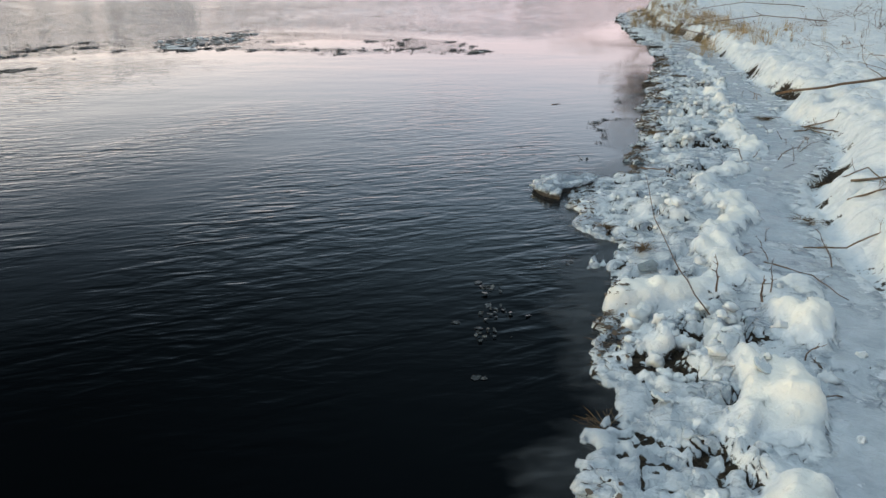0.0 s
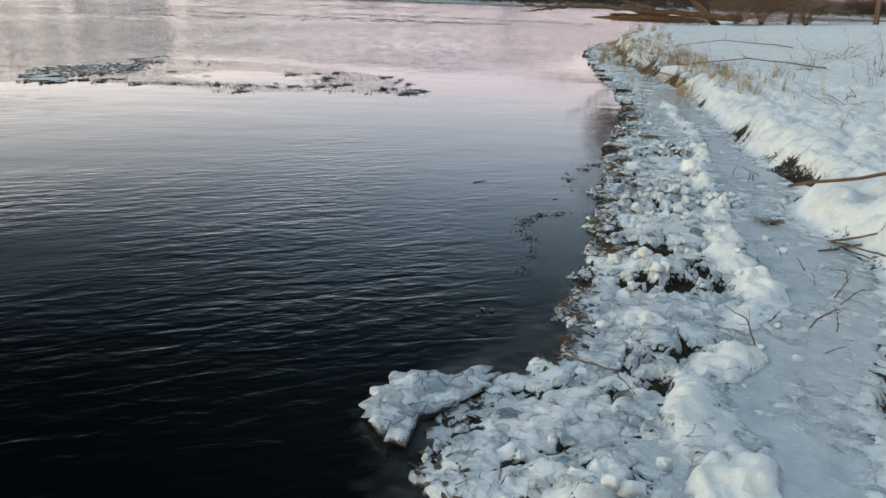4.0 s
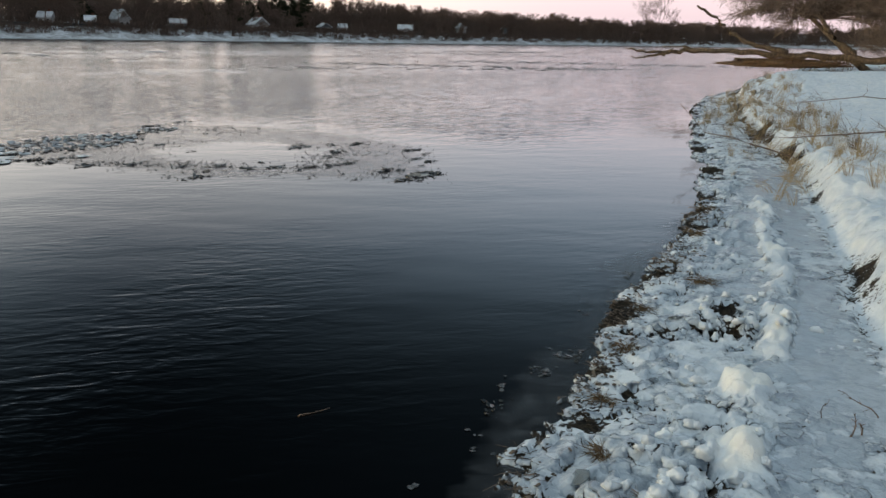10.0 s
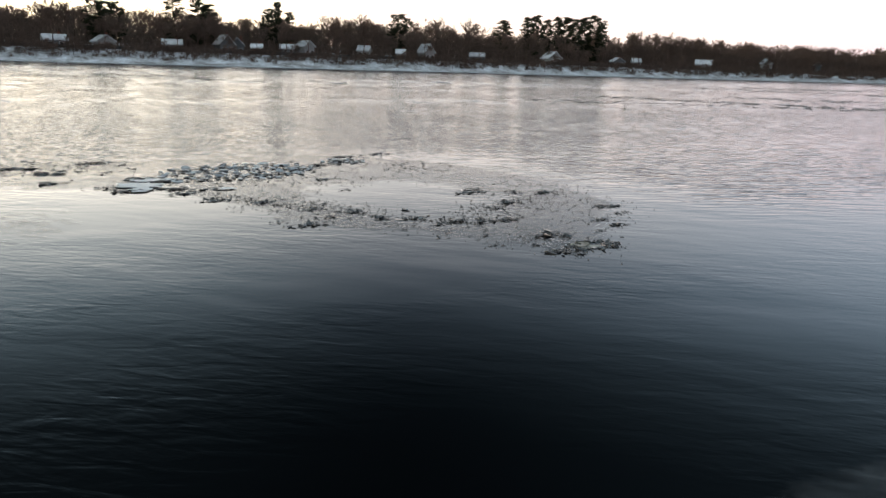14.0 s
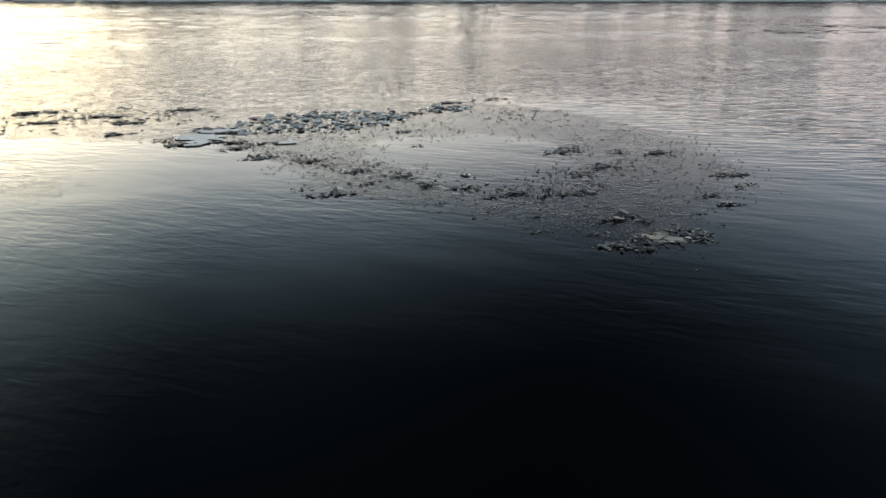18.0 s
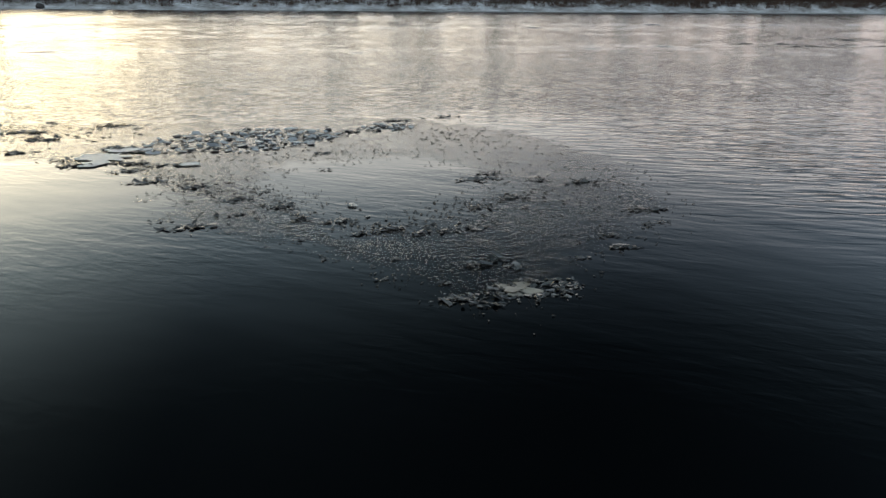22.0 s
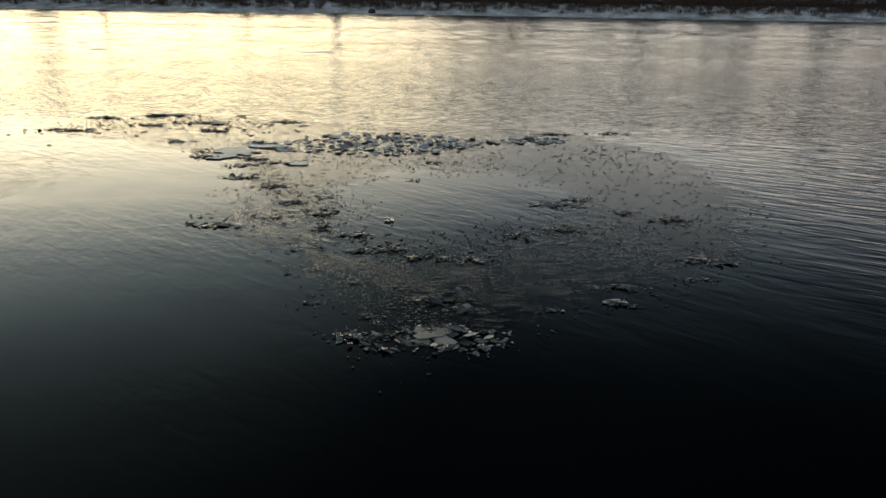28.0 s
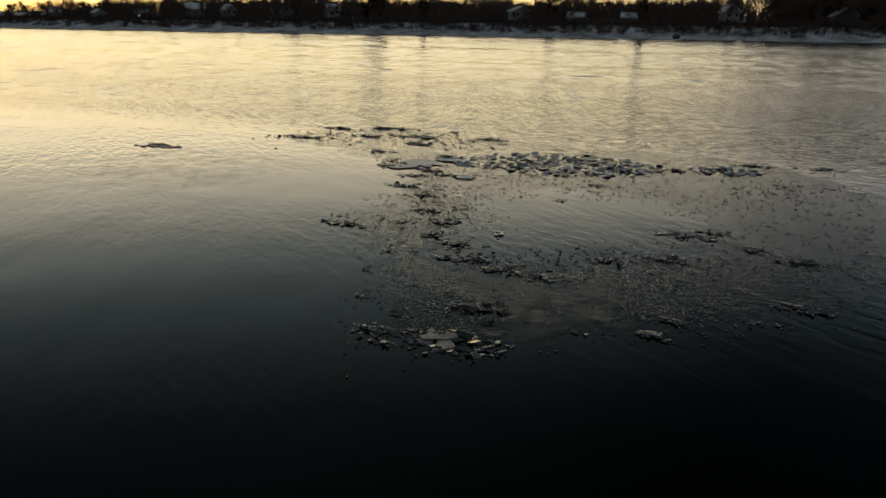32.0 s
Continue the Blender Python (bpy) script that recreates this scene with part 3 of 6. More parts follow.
        root = 0.5 * (1 - sstep(0.25, 0.55, math.hypot((x - 2.45) / 1.1, y - 9.4))) + (1 - sstep(0.25, 0.6, math.hypot((x - 2.6) / 0.9, (y - 6.2) / 1.3)))
        earth += root * (-0.25 + 0.5 * nz(x, y, 5.0, 29.0) + 0.4 * nz(x, y, 13.0, 29.0))
        h += root * (0.04 * nz(x, y, 6.0, 19.0) + 0.03 * nz(x, y, 15.0, 19.0))
        ice *= 1 - up
        earth += 0.2 * sstep(0.2, 0.5, nz(x, y, 0.7, 23.0)) * sstep(15, 20, y) * (1 - sstep(2.0, 5, v))
    # the grassy point downstream
    if y > 14:
        sward = sstep(16.5, 21, y) * sstep(0.1, 0.6, u) * (1 - sstep(toe + 0.2, toe + 1.3, x + 0.6 * nz(x, y, 0.7, 62.0)))
        earth += sward * (0.27 + 0.30 * nz(x, y, 1.4, 61.0) + 0.30 * nz(x, y, 4.5, 63.0))
        ice *= 1 - 0.7 * sward
        h += sstep(24, 34, y) * 0.5 * sstep(0.1, 2.5, u)
    return h, ice, earth


def grid_mesh(name, ys, us, mat):
    """A sheet along the bank: rows at ys, columns at us from the water's edge."""
    vv, ii, ee = [], [], []
    for y in ys:
        base = table(EDGE, y)
        for u in us:
            x = base + u
            h, i, e = ground_at(x, y)
            vv.append((x, y, h))
            ii.append(i)
            ee.append(e)
    nu = len(us)
    ff = [(r * nu + c, r * nu + c + 1, (r + 1) * nu + c + 1, (r + 1) * nu + c) for r in range(len(ys) - 1) for c in range(nu - 1)]
    me = bpy.data.meshes.new(name)
    me.from_pydata(vv, [], ff)
    me.materials.append(mat)
    me.polygons.foreach_set("use_smooth", [True] * len(me.polygons))
    for key, vals in (("ice", ii), ("earth", ee)):
        at = me.attributes.new(key, "FLOAT", "POINT")
        at.data.foreach_set("value", vals)
    return me


def spaced(parts):
    out = []
    for a, b, step in parts:
        n = max(1, round((b - a) / step))
        out += [a + (b - a) * k / n for k in range(n)]
    return out + [parts[-1][1]]


YS = spaced([(-8, 2.2, 0.3), (2.2, 12.0, 0.016), (12.0, 13.0, 0.022), (13.0, 20, 0.05), (20, 32, 0.14), (32, 60, 0.8), (60, 500, 12)])
US = spaced([(-1.2, -0.4, 0.2), (-0.4, 1.3, 0.016), (1.3, 1.6, 0.025), (1.6, 3.0, 0.04), (3.0, 7.0, 0.14), (7, 20, 0.6), (20, 80, 6), (80, 400, 40)])
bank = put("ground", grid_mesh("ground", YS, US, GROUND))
tagged(bank, "snowy river bank with knobbly shelf ice, bare soil and crevices coloured dark", "ground", kind="structure")

# ---- the river ----
def river_mesh():
    """One sheet of water in rings about the walk: level by the bank, small waves out in the current, longer ones further off."""
    cx, cy, ring, turn = 0.5, 11.0, 1.0068, 0.0056
    rows = [0.02 * 1.6 ** k for k in range(13)]
    while rows[-1] < 1500:
        rows.append(rows[-1] * (ring if 9.0 < rows[-1] < 300 else 1.1))
    first, last = radians(-45), radians(215)          # bearings to the left that have waves
    n = int((last - first) / turn)
    ang = np.concatenate([np.linspace(first, last, n, endpoint=False), np.linspace(last, first + 2 * math.pi, 40, endpoint=False)])
    rr, aa = np.meshgrid(np.array(rows), ang, indexing="ij")
    x, y = cx - rr * np.sin(aa), cy + rr * np.cos(aa)
    ease = lambda a, b, v: np.clip((v - a) / (b - a), 0, 1) ** 2 * (3 - 2 * np.clip((v - a) / (b - a), 0, 1))
    strength = ease(11.0, 19.0, rr) * (0.16 + 0.84 * ease(radians(14), radians(40), aa)) * (1 - ease(radians(195), radians(212), aa)) * (1 - ease(200, 290, rr))
    rg = np.random.default_rng(5)
    lanes = sum(np.sin((x * math.cos(q) + y * math.sin(q)) * k + p) for q, k, p in zip(rg.normal(0.2, 0.25, 5), (0.9, 0.43, 0.21, 0.12, 0.06), rg.uniform(0, 6, 5)))
    strength *= 0.72 + 0.13 * lanes
    wave, total = np.zeros_like(x), np.zeros_like(x)
    for octave in range(7):
        length = 0.40 * 2 ** octave
        w = np.exp(-(np.log2(length / (0.034 * np.maximum(rr, 9.0))) / 0.65) ** 2)
        total += w ** 2
        f = np.zeros_like(x)
        for _ in range(16):
            q, l = rg.normal(0.6, 0.75), length * rg.uniform(0.72, 1.38)
            f += np.sin((x * math.cos(q) + y * math.sin(q)) * 2 * math.pi / l + rg.uniform(0, 6.28)) * l / (2 * math.pi) * math.sqrt(2 / 16)
        wave += w * f
    z = WAVE_SLOPE * strength * wave / np.sqrt(total)
    na, nr = len(ang), len(rows)
    v = np.stack([x, y, z], -1).reshape(-1, 3)
    i0 = (np.arange(nr - 1)[:, None] * na + np.arange(na)[None, :])
    i1 = (np.arange(nr - 1)[:, None] * na + (np.arange(na)[None, :] + 1) % na)
    f = np.stack([i0, i1, i1 + na, i0 + na], -1).reshape(-1, 4)
    me = bpy.data.meshes.new("water")
    me.vertices.add(len(v))
    me.vertices.foreach_set("co", v.astype(np.float32).ravel())
    me.loops.add(f.size)
    me.loops.foreach_set("vertex_index", f.astype(np.int32).ravel())
    me.polygons.add(len(f))
    me.polygons.foreach_set("loop_start", np.arange(0, f.size, 4, dtype=np.int32))
    me.polygons.foreach_set("use_smooth", np.ones(len(f), dtype=bool))
    me.materials.append(WATER)
    me.update(calc_edges=True)
    return me


WAVE_SLOPE = 0.068
water = put("water", river_mesh())
tagged(water, "dark calm river water with fine ripples", "river", kind="structure")

# ---- the far bank ----
SHORE = [(-230, -700), (-232, -400), (-228, -150), (-232, 0), (-228, 100), (-216, 230), (-200, 360), (-190, 500), (-160, 640), (-80, 740), (60, 800), (260, 830), (600, 900)]


def shore_points(step):
    """Places along the far shore, each with the way inland."""
    out = []
    for (ax, ay), (bx, by) in zip(SHORE, SHORE[1:]):
        d = math.hypot(bx - ax, by - ay)
        n = max(1, int(d / step))
        for k in range(n):
            t = k / n
            x, y = ax + (bx - ax) * t, ay + (by - ay) * t
            j = 2.5 * nz(x, y, 0.02, 1.0) + 1.0 * nz(x, y, 0.11, 2.0)
            inx, iny = -(by - ay) / d, (bx - ax) / d
            out.append((x + inx * j, y + iny * j, inx, iny))
    return out


PROFILE = [(-4, -0.6), (-0.5, -0.05), (0.6, 0.35), (4, 0.9), (8, 1.9), (12, 3.1), (15, 3.9), (22, 4.2), (45, 4.6), (90, 6.0), (170, 9), (420, 16), (900, 24)]


def far_height(off, x, y):
    return table(PROFILE, off) + (0.35 * nz(x, y, 0.12, 4.0) * sstep(0.5, 6, off) if off < 100 else 1.5 * nz(x, y, 0.01, 4.0))


def far_place(p, off):
    x, y = p[0] + p[2] * off, p[1] + p[3] * off
    return x, y, far_height(off, x, y)


pts = shore_points(7.0)
offs = [-4, -0.5, 0.6, 2, 4, 6, 8, 10, 12, 15, 22, 45, 90, 170, 420, 900]
fb = Shape()
for p in pts:
    for o in offs:
        fb.v.append(far_place(p, o))
no = len(offs)
for r in range(len(pts) - 1):
    for c in range(no - 1):
        fb.f.append((r * no + c, (r + 1) * no + c, (r + 1) * no + c + 1, r * no + c + 1))
tagged(put("far_bank", fb, FAR_SNOW, True), "snow-covered far river bank with dark brush", "river bank", kind="structure")

# shelf ice along the far shore
rnd = random.Random(4)
sh = Shape()
for p in shore_points(5.0):
    x, y, z = far_place(p, -0.8 + rnd.uniform(-1.2, 0.4))
    sh.plate((x, y, 0.06), rnd.uniform(1.0, 3.2), 0.16, rnd, 8, 1.7, math.atan2(p[2], -p[3]) + rnd.uniform(-0.15, 0.15))
tagged(put("far_shore_ice", sh, ICE_WHITE), "white shelf ice along the far shore", "ice", kind="stuff")

# the dark wall along the far road
wl = Shape()
for p, q in zip(pts, pts[1:]):
    for lo, hi, dz in ((16.0, 16.5, 0.95),):
        a0, a1 = far_place(p, lo), far_place(p, hi)
        b0, b1 = far_place(q, lo), far_place(q, hi)
        n = len(wl.v)
        wl.v += [a0, a1, b1, b0] + [(v[0], v[1], v[2] + dz + 0.25 * nz(v[0], v[1], 0.05, 3.0)) for v in (a0, a1, b1, b0)]
        for q4 in ((0, 1, 5, 4), (1, 2, 6, 5), (2, 3, 7, 6), (3, 0, 4, 7), (4, 5, 6, 7)):
            wl.f.append(tuple(n + i for i in q4))
tagged(put("road_wall", wl, STONE_DARK), "long dark stone wall along the far road", "wall", kind="structure")


# bare trees
def bare_tree(seed, height, spread=0.55, levels=4, sides=3, twigs=1.0, thin=1.0):
    """Segments of a leafless tree: rows of (start, end, radius, radius)."""
    r = random.Random(seed)
    segs = []

    def grow(p, d, length, rad, lev):
        n = 3 if lev < 2 else 2
        q = p
        for k in range(n):
            d = (d + Vector((r.uniform(-1, 1), r.uniform(-1, 1), r.uniform(-0.3, 0.7))) * (0.13 + 0.05 * lev)).normalized()
            e = q + d * (length / n)
            ra, rb = rad * (1 - 0.45 * k / n), rad * (1 - 0.45 * (k + 1) / n)
            segs.append((q, e, ra, rb))
            if lev < levels and (lev > 0 or k > 0):
                for _ in range(2 if r.random() < 0.75 * twigs else 1):
                    side = Vector((r.uniform(-1, 1), r.uniform(-1, 1), r.uniform(-0.15, 0.75)))
                    grow(e, (d * (1 - spread) + side.normalized() * spread * 1.25).normalized(), length * r.uniform(0.50, 0.72), rb * 0.62, lev + 1)
            q = e
        if lev < levels:
            grow(q, d, length * 0.6, rad * 0.5, lev + 1)
    grow(Vector((0, 0, -0.3)), Vector((0, 0, 1)), height * 0.42, height * 0.014 * thin, 0)
    return segs


def segs_to_arrays(segs, least=0.045):
    vs, fs = [], []
    for a, b, ra, rb in segs:
        d = (b - a).normalized()
        o = d.orthogonal().normalized()
        c = d.cross(o)
        n = len(vs)
        for p, q in ((a, ra), (b, rb)):
            for t in (0, 2.094, 4.189):
                vs.append(p + (o * math.cos(t) + c * math.sin(t)) * max(q, least))
        fs += [(n, n + 1, n + 4, n + 3), (n + 1, n + 2, n + 5, n + 4), (n + 2, n, n + 3, n + 5)]
    return np.array([tuple(v) for v in vs]), np.array(fs)


def scatter(name, kinds, places, mat):
    """Many turned and scaled copies of a few shapes, as one mesh. places: (x, y, z, turn, width, height, which)."""
    av, af, base = [], [], 0
    for x, y, z, turn, sw, shh, k in places:
        v, f = kinds[k]
        c, s = math.cos(turn), math.sin(turn)
        w = np.empty_like(v)
        w[:, 0] = (v[:, 0] * c - v[:, 1] * s) * sw + x
        w[:, 1] = (v[:, 0] * s + v[:, 1] * c) * sw + y
        w[:, 2] = v[:, 2] * shh + z
        av.append(w)
        af.append(f + base)
        base += len(v)
    v, f = np.concatenate(av), np.concatenate(af)
    me = bpy.data.meshes.new(name)
    k = f.shape[1]
    me.vertices.add(len(v))
    me.vertices.foreach_set("co", v.astype(np.float32).ravel())
    me.loops.add(f.size)
    me.loops.foreach_set("vertex_index", f.astype(np.int32).ravel())
    me.polygons.add(len(f))
    me.polygons.foreach_set("loop_start", np.arange(0, f.size, k, dtype=np.int32))
    me.materials.append(mat)
    me.update(calc_edges=True)
    return new(name, me)


FAR_TREES = [segs_to_arrays(bare_tree(40 + k, 14.0, 0.5 + 0.06 * (k % 3), 4)) for k in range(6)]
rnd = random.Random(11)
places = []
for p in shore_points(3.4):
    if p[1] < -330 or p[0] > 330:
        continue
    for lo, hi, chance in ((17, 21, 0.72), (24, 40, 0.45), (40, 75, 0.9), (75, 130, 0.95), (110, 160, 0.6)):
        if rnd.random() < chance:
            x, y, z = far_place(p, rnd.uniform(lo, hi))
            s = (0.85 if hi < 22 else 1.0) * rnd.uniform(0.62, 1.18) * (0.99 + 0.30 * nz(x, y, 0.018, 9.0) + 0.12 * nz(x, y, 0.06, 9.5))
            s *= 1.0 - 0.42 * min(1.0, max(0.0, (-0.05 - (y - 17.0) / math.hypot(x, y - 17.0)) / 0.12)) * (x < 0)   # younger, lower woods upstream
            places.append((x, y, z, rnd.uniform(0, 6.28), s * rnd.uniform(0.9, 1.2), s, rnd.randrange(6)))
    if rnd.random() < 0.42:          # slim trees on the snow slope by the water
        x, y, z = far_place(p, rnd.uniform(2.5, 14))
        s = rnd.uniform(0.16, 0.42)
        places.append((x, y, z, rnd.uniform(0, 6.28), s * 1.2, s, rnd.randrange(6)))
tagged(scatter("far_woods", FAR_TREES, places, FAR_TWIG), "leafless brown woods behind the far bank", "trees", kind="stuff")

# undergrowth: many upright stems
def thicket(seed, n, w, h):
    r = random.Random(seed)
    segs = []
    for _ in range(n):
        a = Vector((r.uniform(-w, w), r.uniform(-w * 0.5, w * 0.5), -0.2))
        b = a + Vector((r.uniform(-0.5, 0.5), r.uniform(-0.5, 0.5), h * r.uniform(0.45, 1.0)))
        m = (a + b) / 2 + Vector((r.uniform(-0.2, 0.2), r.uniform(-0.2, 0.2), 0))
        segs += [(a, m, 0.05, 0.04), (m, b, 0.04, 0.02)]
        for _k in range(3):
            t = r.uniform(0.35, 0.95)
            q = a.lerp(b, t)
            segs.append((q, q + Vector((r.uniform(-1, 1), r.uniform(-1, 1), r.uniform(0.2, 1.0))) * h * 0.2, 0.03, 0.02))
    return segs_to_arrays(segs)


BRUSH = [thicket(70 + k, 24, 2.2, 4.6) for k in range(4)]
places = []
for p in shore_points(2.6):
    if p[1] < -330 or p[0] > 330:
        continue
    for lo, hi, chance, hh in ((4, 8, 0.30, 0.26), (6, 11, 0.8, 0.34), (7, 15.5, 0.95, 0.42), (10, 15.5, 0.95, 0.5), (11, 15.8, 0.9, 0.45), (17, 20, 0.45, 0.5), (30, 50, 0.95, 1.3), (50, 90, 1.0, 1.9), (80, 120, 1.0, 2.2), (110, 160, 0.9, 2.4)):
        if rnd.random() < chance:
            x, y, z = far_place(p, rnd.uniform(lo, hi))
            s = rnd.uniform(0.7, 1.2)
            places.append((x, y, z, rnd.uniform(0, 6.28), s * (1.7 if lo > 26 else 0.9), s * hh, rnd.randrange(4)))
tagged(scatter("far_undergrowth", BRUSH, places, FAR_TWIG), "dense brown undergrowth along the far bank", "brush", kind="stuff")


def bearing(yaw, dist):
    """A spot seen from the walk at that bearing to the left, that far off."""
    a = radians(yaw)
    return -math.sin(a) * dist + 0.8, math.cos(a) * dist + 11.0


def far_ground(x, y):
    best = min(pts, key=lambda p: (p[0] - x) ** 2 + (p[1] - y) ** 2)
    off = (x - best[0]) * best[2] + (y - best[1]) * best[3]
    return far_height(off, x, y)


def spot(yaw, off):
    """Ground place on the far bank at that bearing, so far behind the shoreline."""
    a = radians(yaw)
    dx, dy = -math.sin(a), math.cos(a)
    best = None
    for p in pts:
        x, y = p[0] + p[2] * off, p[1] + p[3] * off
        t = (x - 0.8) * dx + (y - 11) * dy
        if t > 0:
            d = abs((x - 0.8) * dy - (y - 11) * dx)
            if best is None or d < best[0]:
                best = (d, t)
    x, y = 0.8 + dx * best[1], 11 + dy * best[1]
    return x, y, far_ground(x, y)


# evergreens
def pine_meshes(seed, height, top, wide, spruce=False):
    r = random.Random(seed)
    tr = Shape()
    lean = Vector((r.uniform(-0.3, 0.3), r.uniform(-0.3, 0.3), 0))
    tr.tube([Vector((0, 0, -0.5)), lean * 0.5 + Vector((0, 0, height * 0.5)), lean + Vector((0, 0, height * 0.97))], [height * 0.02, height * 0.014, height * 0.004], 6)
    cr = Shape()
    n = 112
    for k in range(n):
        f = (k + r.random()) / n
        z = height * (top + (1 - top) * f)
        if spruce:
            reach = wide * (1.02 - f) * r.uniform(0.55, 1.0)
        else:
            reach = wide * (0.35 + 0.9 * math.sin(min(1.0, f * 1.05) * math.pi * 0.86)) * r.uniform(0.35, 1.0)
        a = r.uniform(0, 6.28)
        c = lean * f + Vector((math.cos(a) * reach, math.sin(a) * reach, z))
        tr.tube([lean * f + Vector((0, 0, z - 0.3)), c], [0.07, 0.03], 3, False)
        size = (0.85 if not spruce else 0.7) * r.uniform(0.5, 1.25) * height / 16
        for _ in range(40):
            o = Vector((r.gauss(0, 1), r.gauss(0, 1), r.gauss(0, 0.30))) * size * 0.62
            d1 = Vector((r.uniform(-1, 1), r.uniform(-1, 1), r.uniform(-0.4, 0.8))) * size * 0.52
            d2 = Vector((r.uniform(-1, 1), r.uniform(-1, 1), r.uniform(-0.4, 0.4))) * size * 0.30
            b0 = len(cr.v)
            cr.v += [tuple(c + o - d1), tuple(c + o + d2), tuple(c + o + d1), tuple(c + o - d2)]
            cr.f.append((b0, b0 + 1, b0 + 2, b0 + 3))
    return tr.mesh("trunk", BARK), cr.mesh("crown", NEEDLE)


PINES = [pine_meshes(200 + k, 16, (0.14, 0.10, 0.2)[k % 3], 2.7) for k in range(4)] + [pine_meshes(220, 16, 0.12, 2.7, True), pine_meshes(221, 16, 0.32, 2.3)]


def pine(yaw, off, height, which, turn=0.0, wide=1.0):
    x, y, z = spot(yaw, off)
    root = new("spruce_tree" if which == 4 else "pine_tree")
    tagged(root, ("dark narrow spruce standing above the far bank" if which == 4 else "tall dark pine with an open crown on the far bank"), "tree", "evergreens on the far bank")
    for me in PINES[which]:
        put(me.name.split(".")[0], me, None, parent=root)
    s = 0.97 * height / 16
    root.matrix_basis = Matrix.Translation((x, y, z - 0.2)) @ Matrix.Rotation(turn, 4, "Z") @ Matrix.Diagonal((s * wide, s * wide, s, 1))
    return root


for row in ((77.9, 30, 17, 0, 1.15), (76.9, 36, 15, 3, 1.1), (73.2, 34, 18, 1, 1.0), (71.6, 32, 17.5, 0, 0.95), (70.9, 40, 16, 2, 1.0), (66.8, 38, 16, 3, 1.0),
            (66.2, 40, 18.5, 4, 1.0), (65.5, 36, 15, 0, 0.9), (57.9, 34, 17, 1, 1.05), (57.2, 38, 15.5, 0, 0.9), (50.3, 36, 17, 5, 1.2), (48.6, 34, 19, 5, 0.8),
            (48.0, 38, 20.5, 2, 0.7), (47.2, 40, 19, 5, 0.75), (46.5, 36, 20, 5, 0.75), (45.8, 38, 20.5, 2, 0.75), (45.2, 36, 19.5, 5, 0.8), (44.6, 40, 21, 2, 0.8),
            (43.9, 36, 22, 1, 0.8), (43.4, 42, 20, 0, 0.8), (114.3, 32, 15, 4, 0.8), (117.6, 34, 17, 0, 1.1), (118.3, 38, 15, 3, 1.0), (99.0, 30, 17.5, 4, 0.75),
            (88.0, 34, 17, 1, 1.1), (86.6, 30, 18, 0, 1.1), (85.2, 36, 16, 3, 1.0), (90.5, 40, 15, 2, 0.9), (105.2, 36, 12, 3, 0.9), (123.5, 40, 14, 0, 1.0)):
    pine(row[0], row[1], row[2], row[3], row[0] * 1.7, row[4])


